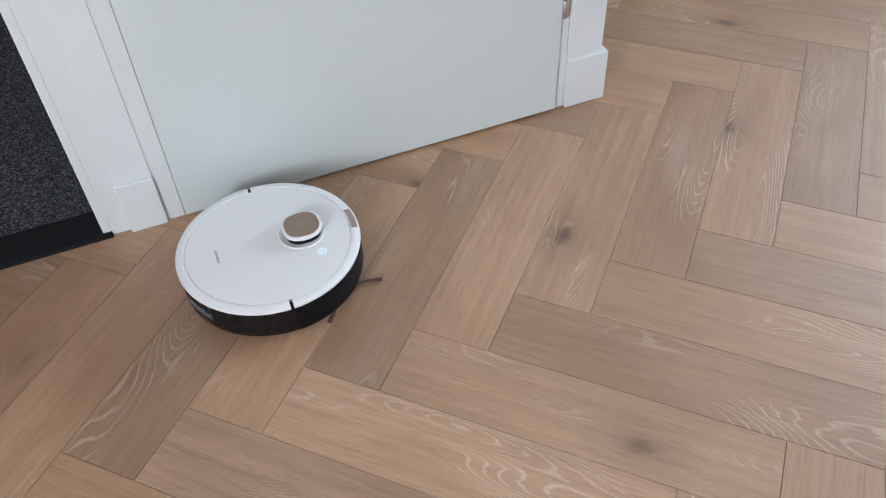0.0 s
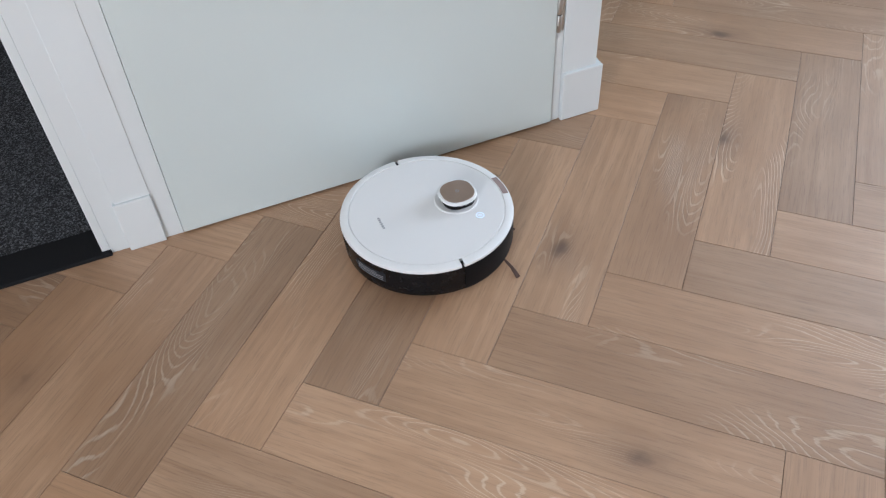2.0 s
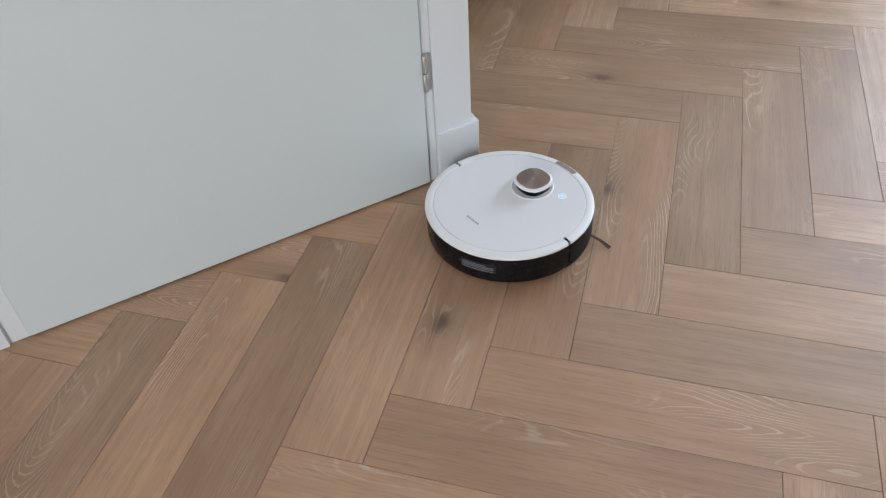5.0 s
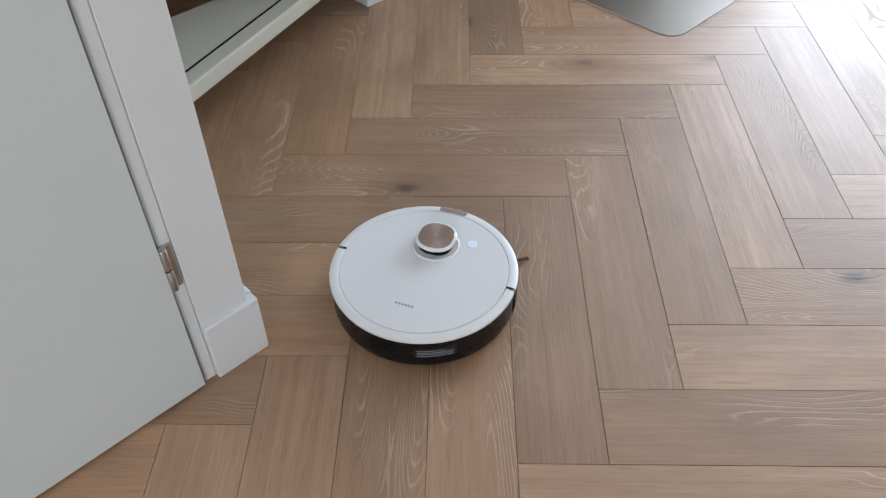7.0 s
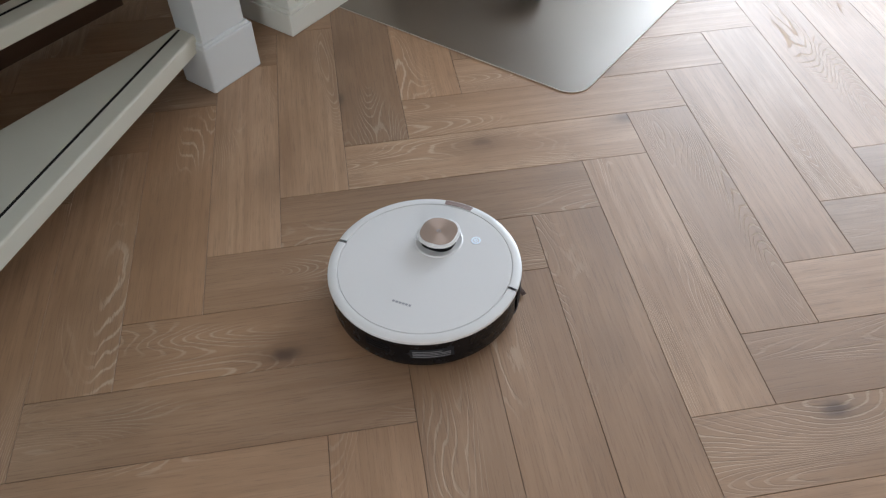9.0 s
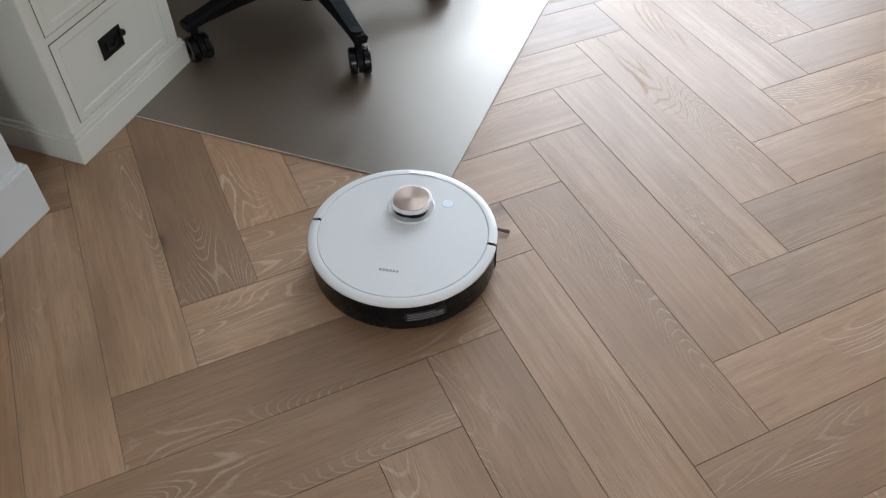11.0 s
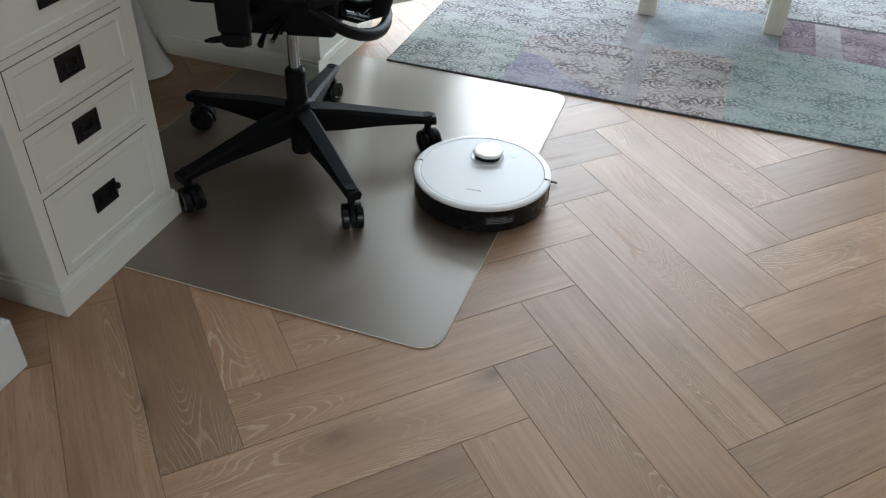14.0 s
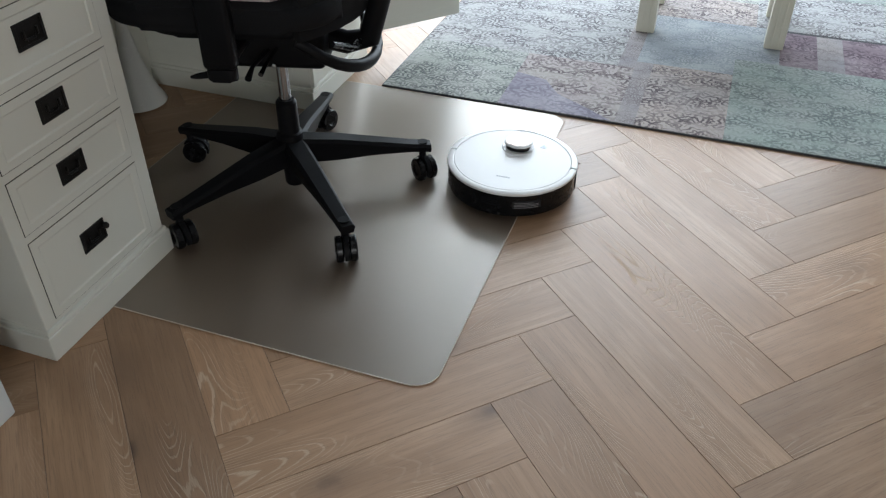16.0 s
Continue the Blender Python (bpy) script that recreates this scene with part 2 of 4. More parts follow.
M_MAT = clear_mat()
# pale colour paints the bright highlight line along the sheet's edge
M_MATGLINT = plain("sheet_edge_glint", (0.62, 0.55, 0.47), 0.25, relief=0)


def rug_mat(name, ground, mark, accent, scale, bold):
    """Faded patchwork: medallions and small florals worn away over a mottled ground."""
    m, nt, b = mat_nodes(name)
    co = N(nt, "TexCoord").outputs["Object"]

    # cells with a petalled rosette in each, and scrolling vines between them
    warp = nt.nodes.new("ShaderNodeTexNoise")
    warp.inputs["Scale"].default_value = scale * 1.3
    nt.links.new(co, warp.inputs["Vector"])
    shift = nt.nodes.new("ShaderNodeVectorMath")
    shift.operation = "MULTIPLY_ADD"
    nt.links.new(warp.outputs["Color"], shift.inputs[0])
    shift.inputs[1].default_value = (0.35 / scale, 0.35 / scale, 0)
    nt.links.new(co, shift.inputs[2])

    def rosette(sc, petals, rings):
        vo = nt.nodes.new("ShaderNodeTexVoronoi")
        vo.inputs["Scale"].default_value = sc
        vo.voronoi_dimensions = "2D"
        vo.inputs["Randomness"].default_value = 0.45
        nt.links.new(shift.outputs[0], vo.inputs["Vector"])
        away = nt.nodes.new("ShaderNodeVectorMath")
        away.operation = "SUBTRACT"
        nt.links.new(shift.outputs[0], away.inputs[0])
        nt.links.new(vo.outputs["Position"], away.inputs[1])
        xyz = nt.nodes.new("ShaderNodeSeparateXYZ")
        nt.links.new(away.outputs[0], xyz.inputs[0])
        turn = math_node(nt, "ARCTAN2", xyz.outputs[1], xyz.outputs[0])
        lobe = math_node(nt, "MULTIPLY", math_node(nt, "COSINE", math_node(nt, "MULTIPLY", turn, petals)), 0.055)
        r = math_node(nt, "ADD", vo.outputs["Distance"], lobe)
        w = math_node(nt, "SINE", math_node(nt, "MULTIPLY", r, rings))
        return ramp(nt, math_node(nt, "MULTIPLY_ADD", w, 0.5), (0.50, 0.0), (0.66, 1.0))

    def vine(sc):
        vo = nt.nodes.new("ShaderNodeTexVoronoi")
        vo.voronoi_dimensions = "2D"
        vo.feature = "DISTANCE_TO_EDGE"
        vo.inputs["Scale"].default_value = sc
        nt.links.new(shift.outputs[0], vo.inputs["Vector"])
        return ramp(nt, vo.outputs["Distance"], (0.04, 1.0), (0.09, 0.0))

    big = rosette(scale * 0.36, 8.0, 30.0)
    small = rosette(scale * 0.72, 5.0, 17.0)
    pick = ramp(nt, noise_node(nt, co, scale * 0.35, 2), (0.47, 0.0), (0.53, 1.0))
    orn = mix(nt, pick, big, small)
    orn = math_node(nt, "MAXIMUM", orn, math_node(nt, "MULTIPLY", vine(scale * 0.55), 0.9))
    wear = ramp(nt, noise_node(nt, mapped(nt, co, (9, 4, 1)), 1.6, 5, 0.7), (0.38, 0.1), (0.58, 1.0))
    fibre = noise_node(nt, mapped(nt, co, (40, 300, 1)), 1.0, 4, 0.7)
    mott = ramp(nt, noise_node(nt, co, 5.0, 4), (0.35, 0.0), (0.65, 1.0))
    c = mix(nt, mott, ground, accent)
    c = mix(nt, math_node(nt, "MULTIPLY", math_node(nt, "MULTIPLY", orn, wear), bold), c, mark)
    c = mix(nt, ramp(nt, fibre, (0.5, 0.0), (0.8, 0.2)), c, tuple(min(1, g * 1.3 + 0.03) for g in ground))
    nt.links.new(c, b.inputs["Base Color"])
    b.inputs["Roughness"].default_value = 0.95
    bump(nt, b, fibre, 0.5, 0.0015)
    return m


M_RUGEDGE = plain("rug_binding", (0.05, 0.05, 0.055), 0.9, relief=0.5, grain=500)
M_CUSHION = rug_mat("cushion_print", (0.55, 0.42, 0.42), (0.40, 0.18, 0.26), (0.50, 0.52, 0.48), 14.0, 0.7)

# ---- mesh helpers ----


def link(name, bm, material, parent=None, smooth=False):
    me = bpy.data.meshes.new(name)
    bm.normal_update()
    bm.to_mesh(me)
    bm.free()
    mats = material if isinstance(material, (list, tuple)) else [material]
    for mt in mats:
        me.materials.append(mt)
    if smooth:
        me.polygons.foreach_set("use_smooth", [True] * len(me.polygons))
        me.set_sharp_from_angle(angle=radians(35))
    ob = new(name, me)
    if parent is not None:
        ob.parent = parent
    return ob


def part(name, bm, material, parent, label="", smooth=False):
    ob = link(name, bm, material, parent, smooth)
    return tagged(ob, label=label) if label else ob


def thing(name, label, category, at=(0, 0, 0), rz=0.0, group="", kind=""):
    ob = new(name)
    ob.matrix_basis = pose(*at, 0, 0, rz)
    return tagged(ob, label, category, group, kind)


def box(x0, x1, y0, y1, z0, z1, bevel=0.0, seg=2, bm=None):
    out = bm or bmesh.new()
    vs = [out.verts.new((x, y, z)) for z in (z0, z1) for x, y in ((x0, y0), (x1, y0), (x1, y1), (x0, y1))]
    fs = [out.faces.new([vs[i] for i in f]) for f in
          ((3, 2, 1, 0), (4, 5, 6, 7), (0, 1, 5, 4), (1, 2, 6, 5), (2, 3, 7, 6), (3, 0, 4, 7))]
    if bevel:
        es = list({e for f in fs for e in f.edges})
        bmesh.ops.bevel(out, geom=es, offset=bevel, segments=seg, affect="EDGES", profile=0.5)
    return out


def prism(pts, z0, z1, bevel=0.0, seg=2, bm=None):
    """An upright solid over a plan outline (anticlockwise)."""
    out = bm or bmesh.new()
    lo = [out.verts.new((x, y, z0)) for x, y in pts]
    hi = [out.verts.new((x, y, z1)) for x, y in pts]
    n = len(pts)
    fs = [out.faces.new(lo[::-1]), out.faces.new(hi)]
    fs += [out.faces.new((lo[i], lo[(i + 1) % n], hi[(i + 1) % n], hi[i])) for i in range(n)]
    if bevel:
        es = list({e for f in fs[:2] for e in f.edges})
        bmesh.ops.bevel(out, geom=es, offset=bevel, segments=seg, affect="EDGES", profile=0.5)
    return out


def lathe(profile, n=64, bm=None, a0=0.0, a1=2 * math.pi):
    """A solid of revolution about z from (radius, height) pairs."""
    out = bm or bmesh.new()
    full = abs(a1 - a0 - 2 * math.pi) < 1e-6
    cols = []
    for i in range(n if full else n + 1):
        a = a0 + (a1 - a0) * i / n
        cols.append([out.verts.new((r * math.cos(a), r * math.sin(a), z)) for r, z in profile])
    m = len(cols)
    for i in range(m if full else m - 1):
        p, q = cols[i], cols[(i + 1) % m]
        for k in range(len(profile) - 1):
            out.faces.new((p[k], q[k], q[k + 1], p[k + 1]))
    bmesh.ops.remove_doubles(out, verts=out.verts, dist=1e-6)
    return out


def rounded(w, d, r, n=8):
    """The outline of a rectangle w by d, centred, with rounded corners."""
    pts = []
    for cx, cy, a in ((w / 2 - r, d / 2 - r, 0), (-w / 2 + r, d / 2 - r, 90), (-w / 2 + r, -d / 2 + r, 180), (w / 2 - r, -d / 2 + r, 270)):
        for k in range(n + 1):
            t = radians(a + 90 * k / n)
            pts.append((cx + r * math.cos(t), cy + r * math.sin(t)))
    return pts


def tube(path, radius, n=10, bm=None, flat=1.0):
    """A round bar along a run of points; radius may be a list."""
    out = bm or bmesh.new()
    rings = []
    P = [Vector(p) for p in path]
    R = radius if isinstance(radius, (list, tuple)) else [radius] * len(P)
    for i, p in enumerate(P):
        d = (P[min(i + 1, len(P) - 1)] - P[max(i - 1, 0)]).normalized()
        up = Vector((0, 0, 1)) if abs(d.z) < 0.9 else Vector((1, 0, 0))
        s = d.cross(up).normalized()
        u = s.cross(d)
        rings.append([out.verts.new(p + s * R[i] * math.cos(2 * math.pi * k / n) + u * R[i] * flat * math.sin(2 * math.pi * k / n))
                      for k in range(n)])
    for a, b in zip(rings, rings[1:]):
        for k in range(n):
            out.faces.new((a[k], a[(k + 1) % n], b[(k + 1) % n], b[k]))
    out.faces.new(rings[0][::-1])
    out.faces.new(rings[-1])
    return out


def moved(bm, m):
    bmesh.ops.transform(bm, matrix=m, verts=bm.verts)
    return bm


# ---- the large structure ----
WALL_Y, BACK_Y, ROOM_X0, ROOM_X1, ROOM_Y0, CEIL_Z = 0.030, 1.75, -5.0, 3.5, -4.9, 2.5
JAMB_X, DOOR_X0, DOOR_X1, CORNER_X = -2.631, -2.474, -1.580, -1.449


def structure(name, bm, material, label):
    return tagged(link(name, bm, material), label, kind="structure")


def build_shell():
    structure("ceiling", box(ROOM_X0 - 0.2, ROOM_X1 + 0.2, ROOM_Y0 - 0.2, 2.9, CEIL_Z, CEIL_Z + 0.1), M_CEIL, "plain white plastered ceiling")
    structure("wall_desk", box(CORNER_X, ROOM_X1, BACK_Y, BACK_Y + 0.12, 0, CEIL_Z), M_WALL, "plain light wall behind the desk")
    bm = box(ROOM_X0 - 0.12, ROOM_X0, ROOM_Y0, SIDE_Y0, 0, CEIL_Z)
    box(ROOM_X0 - 0.12, ROOM_X0, SIDE_Y1, 2.8, 0, CEIL_Z, bm=bm)
    box(ROOM_X0 - 0.12, ROOM_X0, SIDE_Y0, SIDE_Y1, 0, 0.8, bm=bm)
    box(ROOM_X0 - 0.12, ROOM_X0, SIDE_Y0, SIDE_Y1, 2.2, CEIL_Z, bm=bm)
    structure("wall_hall_end", bm, M_WALL, "plain light wall with a side window opening")
    structure("wall_hall_back", box(ROOM_X0, CORNER_X - 0.10, 2.7, 2.8, 0, CEIL_Z), M_WALL, "plain wall behind the carpeted hall")
    bm = box(ROOM_X0, ROOM_X1, ROOM_Y0 - 0.12, ROOM_Y0, 0, CEIL_Z)
    structure("wall_side", bm, M_WALL, "plain light side wall of the room")
    # garden wall with the wide opening
    bm = box(ROOM_X1, ROOM_X1 + 0.15, ROOM_Y0, WIN_Y0, 0, CEIL_Z)
    box(ROOM_X1, ROOM_X1 + 0.15, WIN_Y0, BACK_Y, WIN_Z1, CEIL_Z, bm=bm)
    structure("wall_garden", bm, M_WALL, "light wall around the wide garden window")
    # door wall: stub by the hall, lintel, return wall
    bm = box(JAMB_X, DOOR_X0 - 0.036, WALL_Y + 0.006, WALL_Y + 0.11, 0, CEIL_Z)
    box(DOOR_X1 + 0.02, CORNER_X - 0.012, WALL_Y + 0.006, BACK_Y, 0, CEIL_Z, bm=bm)
    box(DOOR_X0 - 0.036, DOOR_X1 + 0.02, WALL_Y + 0.006, WALL_Y + 0.11, 2.12, CEIL_Z, bm=bm)
    box(ROOM_X0, JAMB_X, WALL_Y + 0.006, WALL_Y + 0.11, 2.2, CEIL_Z, bm=bm)
    structure("wall_door", bm, M_WHITE, "white painted wall around the flush door")
    # hall partition behind the jamb
    structure("wall_hall_side", box(JAMB_X + 0.02, JAMB_X + 0.10, WALL_Y + 0.11, 2.7, 0, CEIL_Z), M_WHITE, "white partition beside the carpeted hall")


build_shell()


def build_door():
    """The flush white door in its lining, with casings, plinth blocks and hinge."""
    d = thing("door_1", "closed flush white door in a white painted frame with plinth blocks", "door", kind="structure")
    part("door_leaf", box(DOOR_X0 + 0.0012, DOOR_X1 - 0.002, WALL_Y - 0.012, WALL_Y + 0.030, 0.006, 2.08, 0.0015), M_DOOR, d, "smooth flush white door leaf")
    # strips of the lining either side, thin reveals between
    part("lining_strip", box(DOOR_X0 - 0.060, DOOR_X0, WALL_Y - 0.004, WALL_Y + 0.05, 0, 2.12, 0.001), M_WHITE, d)
    part("lining_strip", box(DOOR_X1 + 0.003, DOOR_X1 + 0.024, WALL_Y - 0.002, WALL_Y + 0.05, 0, 2.12, 0.002), M_WHITE, d)
    part("lining_head", box(DOOR_X0, DOOR_X1, WALL_Y - 0.004, WALL_Y + 0.05, 2.084, 2.12, 0.002), M_WHITE, d)
    # casings and plinth blocks
    part("casing", box(DOOR_X0 - 0.108, DOOR_X0 - 0.0365, WALL_Y - 0.006, WALL_Y + 0.008, 0.120, 2.19, 0.001), M_WHITE, d)
    part("plinth_block", box(DOOR_X0 - 0.113, DOOR_X0 - 0.037, WALL_Y - 0.013, WALL_Y + 0.008, 0, 0.124, 0.0025), M_WHITE, d)
    part("casing", box(DOOR_X1 + 0.0245, CORNER_X - 0.016, WALL_Y - 0.006, WALL_Y + 0.008, 0.128, 2.19, 0.001), M_WHITE, d)
    bm = box(DOOR_X1 + 0.0245, CORNER_X, WALL_Y - 0.014, WALL_Y + 0.008, 0, 0.130, 0.003)
    part("plinth_block", bm, M_WHITE, d)
    part("hall_edge_strip", box(JAMB_X - 0.012, JAMB_X + 0.006, WALL_Y + 0.002, WALL_Y + 0.11, 0.004, 2.2, 0.002), M_WHITE, d, "white edge strip of the hall opening")
    part("jamb_facing", box(JAMB_X + 0.0062, DOOR_X0 - 0.090, WALL_Y - 0.001, WALL_Y + 0.006, 0, 2.2, 0.001), M_WHITE, d)
    # hinge: leaf plate, knuckle in two rolls, pins
    h = part("hinge", box(DOOR_X1 - 0.001, DOOR_X1 + 0.020, WALL_Y - 0.007, WALL_Y - 0.003, 0.245, 0.332, 0.0008), M_STEEL, d, "brushed steel butt hinge")
    for z0, z1 in ((0.246, 0.287), (0.290, 0.331)):
        part("knuckle", moved(lathe([(0, 0), (0.0062, 0), (0.0068, 0.001), (0.0068, z1 - z0 - 0.001), (0.0062, z1 - z0), (0, z1 - z0)], 16),
                              pose(DOOR_X1 + 0.004, WALL_Y - 0.010, z0)), M_STEEL, h, smooth=True)
    return d


build_door()


def skirting(name, x0, x1, y0, y1, label):
    return tagged(link(name, box(x0, x1, y0, y1, 0, 0.13, 0.004), M_WHITE), label, kind="structure")


skirting("baseboard_return", CORNER_X - 0.012, CORNER_X + 0.002, WALL_Y + 0.009, BACK_Y, "white skirting along the return wall")
skirting("baseboard_desk", CORNER_X + 0.003, ROOM_X1, BACK_Y - 0.014, BACK_Y, "white skirting behind the desk")


def build_window():
    w = thing("window_1", "wide garden window with white frame and clear panes", "window", kind="structure")
    n, y0, y1 = 2, WIN_Y0, BACK_Y
    for k in range(n + 1):
        y = y0 + (y1 - y0) * k / n
        part("window_frame", box(ROOM_X1 + 0.04, ROOM_X1 + 0.10, max(y0, y - 0.04), min(y1, y + 0.04), 0, WIN_Z1, 0.004), M_GLASSFRAME, w)
    part("window_sill", box(ROOM_X1 + 0.03, ROOM_X1 + 0.12, y0, y1, 0, 0.06, 0.004), M_GLASSFRAME, w)


build_window()

# ---- floor of herringbone boards ----
BW, BL = 0.148, 0.148 * 4.47


def board_mesh():
    """One board, its middle at the origin, long side along x, with eased edges."""
    g, e, t = 0.00055, 0.0003, 0.0035
    bm = bmesh.new()
    hx, hy = BL / 2 - g, BW / 2 - g
    rings = []
    for dx, z in ((e, 0.0), (0, -0.0003), (0, -t)):
        rings.append([bm.verts.new((sx * (hx - dx), sy * (hy - dx), z)) for sx, sy in ((-1, -1), (1, -1), (1, 1), (-1, 1))])
    bm.faces.new(rings[0])
    for a, b in zip(rings, rings[1:]):
        for k in range(4):
            bm.faces.new((b[k], b[(k + 1) % 4], a[(k + 1) % 4], a[k]))
    uv = bm.loops.layers.uv.new("grain")
    for f in bm.faces:
        for l in f.loops:
            l[uv].uv = (l.vert.co.x, l.vert.co.y)
    return bm


def board_places():
    """Poses of all boards: columns of a zigzag, in board-widths along the two board directions."""
    L, out = BL / BW, []
    for m in range(-3, 8):
        for i in range(-46, 42):
            # upright board: x from i, y from i-L to i; lying board: x from i-L to i, y from i-1 to i
            ox, oy = m * L, -m * L
            out.append((i + 0.5 + ox, i - L / 2 + oy, 90.0))
            out.append((i - L / 2 + ox, i - 0.5 + oy, 0.0))
    rows = []
    for u, v, turn in out:
        u, v = u * BW, v * BW
        x, y = (u + v) * S2, (v - u) * S2
        rows.append((x, y, turn - 45.0))
    return rows


def floor_here(x, y):
    if y > WALL_Y + 0.45 and x < CORNER_X - 0.3:
        return False
    return ROOM_X0 - 0.1 < x < ROOM_X1 + 0.1 and ROOM_Y0 - 0.1 < y < BACK_Y + 0.1


def build_floor():
    base = structure("floor", box(ROOM_X0, ROOM_X1, ROOM_Y0, BACK_Y, -0.06, -0.0030), M_JOINT, "herringbone floor of limed oak boards")
    bm = board_mesh()
    me = bpy.data.meshes.new("board")
    bm.normal_update()
    bm.to_mesh(me)
    bm.free()
    me.materials.append(M_OAK)
    rows = [r for r in board_places() if floor_here(r[0], r[1])]
    # the boards nearest the way through the room come first
    def far(r):
        return min(math.hypot(r[0] - px, r[1] - py) for px, py in ((-2.1, -0.6), (-1.2, -0.2), (-0.3, 0.1), (0.6, 0.1), (1.2, 0.3)))
    rows.sort(key=far)
    rng = random.Random(7)
    for x, y, turn in rows[:300]:
        ob = new("board", me)
        ob.parent = base
        ob.matrix_basis = pose(x, y, rng.uniform(-0.00015, 0.00015), 0, 0, turn + rng.choice((0, 180)))
    rest = bmesh.new()
    uvl = rest.loops.layers.uv.new("grain")
    src = [(p.vertices[:], [me.uv_layers["grain"].data[k].uv[:] for k in p.loop_indices]) for p in me.polygons]
    co = [v.co.copy() for v in me.vertices]
    for x, y, turn in rows[300:]:
        m = pose(x, y, 0, 0, 0, turn)
        vs = [rest.verts.new(m @ c) for c in co]
        for idx, uvs in src:
            f = rest.faces.new([vs[k] for k in idx])
            for l, q in zip(f.loops, uvs):
                l[uvl].uv = q
    part("outer_boards", rest, M_OAK_REST, base)["kind"] = "stuff"


def build_carpet():
    bm = box(ROOM_X0, JAMB_X + 0.006, WALL_Y - 0.002, 2.7, -0.003, 0.006, 0.003)
    tagged(link("carpet", bm, M_CARPET), "charcoal grey loop-pile carpet in the hall", kind="structure")
    # near-black strip paints the shadow along the carpet's front edge
    bm = box(ROOM_X0, JAMB_X + 0.007, WALL_Y - 0.010, WALL_Y + 0.085, -0.002, 0.0085, 0.003)
    tagged(link("carpet_edge_shade", bm, plain("shaded_carpet_black", (0.012, 0.012, 0.013), 1.0, relief=1.0, grain=500)), "black strip painting the shaded edge of the hall carpet", kind="structure")


build_carpet()

# ---- things by the door: robot vacuum ----
RR = 0.1765


def build_robot():
    """Round robot vacuum, forward along +x, standing on z = 0."""
    r = thing("robot_vacuum", "round white robot vacuum with black sides and a rose-gold turret", "robot vacuum")
    zt = 0.082
    # black hull in two halves with the bumper in front
    hull = [(0, 0.010), (0.166, 0.007), (0.1725, 0.010), (0.1745, 0.018), (0.1748, 0.030), (0.1748, 0.072), (0.170, 0.0735), (0, 0.0735)]
    part("hull", lathe(hull, 96), M_GLOSSBLACK, r, "glossy black side of the body", True)
    bump_p = [(0.166, 0.008), (0.1745, 0.011), (0.1766, 0.020), (0.1766, 0.066), (0.1755, 0.0722), (0.168, 0.0724)]
    part("bumper", lathe(bump_p, 64, None, radians(-88), radians(98)), M_BLACK, r, "matt black front bumper", True)
    # white rim in two pieces, split by the notches
    rim = [(0.158, 0.0735), (RR, 0.0735), (RR + 0.0006, 0.0755), (RR - 0.0002, zt - 0.0030), (RR - 0.0030, zt - 0.0012), (0.1625, zt), (0.1604, zt - 0.0003), (0.1594, zt - 0.0016), (0.158, 0.0738)]
    part("rim", lathe(rim, 72, None, radians(-88.2), radians(89.4)), M_RIM, r, "white gloss front rim", True)
    part("rim", lathe(rim, 72, None, radians(91.4), radians(269.8)), M_RIM, r, "white gloss rear rim", True)
    part("notch", box(-0.0025, 0.0025, 0.155, 0.172, 0.064, zt - 0.005), M_LINE, r).matrix_basis = pose(-0.001, 0.002, 0, 0, 0, 0)
    part("notch", box(-0.0022, 0.0022, -0.172, -0.155, 0.064, zt - 0.005), M_LINE, r)
    # lid inside the rim
    part("lid", lathe([(0, 0.070), (0.1590, 0.070), (0.1590, zt - 0.0016), (0.1575, zt - 0.0005), (0, zt - 0.0003)], 96), M_PLATE, r, "satin white flat lid", True)
    # smoky window set in the front rim
    bm = lathe([(0.1615, zt - 0.002), (0.1735, zt - 0.004), (0.1735, zt - 0.0009), (0.1615, zt + 0.0009), (0.1615, zt - 0.002)], 12, None, radians(-9.5), radians(9.5))
    bmesh.ops.holes_fill(bm, edges=bm.edges)
    part("sensor_window", bm, M_SMOKE, r, "smoky rose sensor window")
    # turret: seat ring, dark gap, white cap, spun disc
    tx = 0.069
    seat = part("turret_seat", moved(lathe([(0, zt - 0.001), (0.046, zt - 0.001), (0.046, zt + 0.0006), (0.0435, zt + 0.0018), (0.041, zt + 0.0006), (0, zt + 0.0002)], 48), pose(tx - 0.003, 0, 0)), M_RIM, r, "", True)
    tur = part("turret_neck", moved(prism(rounded(0.066, 0.066, 0.026), zt, zt + 0.0145), pose(tx, 0, 0, 0, 0, 0)), M_GLOSSBLACK, r, "black scanning slot")
    cap = part("turret_cap", moved(prism(rounded(0.076, 0.076, 0.031), zt + 0.0130, zt + 0.0200, 0.0022, 3), pose(tx, 0, 0)), M_RIM, r, "white rounded turret cap", True)
    disc = part("turret_disc", prism(rounded(0.067, 0.067, 0.0275), 0, 0.0010, 0.0004, 1), M_ROSE, cap, "spun rose-gold disc")
    disc.matrix_basis = pose(tx, 0, zt + 0.0197)
    mk = lathe([(0.0028, 0), (0.0040, 0), (0.0040, 0.0003), (0.0028, 0.0003), (0.0028, 0)], 20)
    box(-0.0006, 0.0006, -0.001, 0.006, 0, 0.0003, bm=mk)
    part("emblem", mk, M_GREYMARK, cap).matrix_basis = pose(tx, 0, zt + 0.0207)
    # power button with its lit ring
    b = part("power_button", lathe([(0, 0), (0.0098, 0), (0.0098, 0.0005), (0.0092, 0.0008), (0, 0.0008)], 28), M_RIM, r, "round white power button")
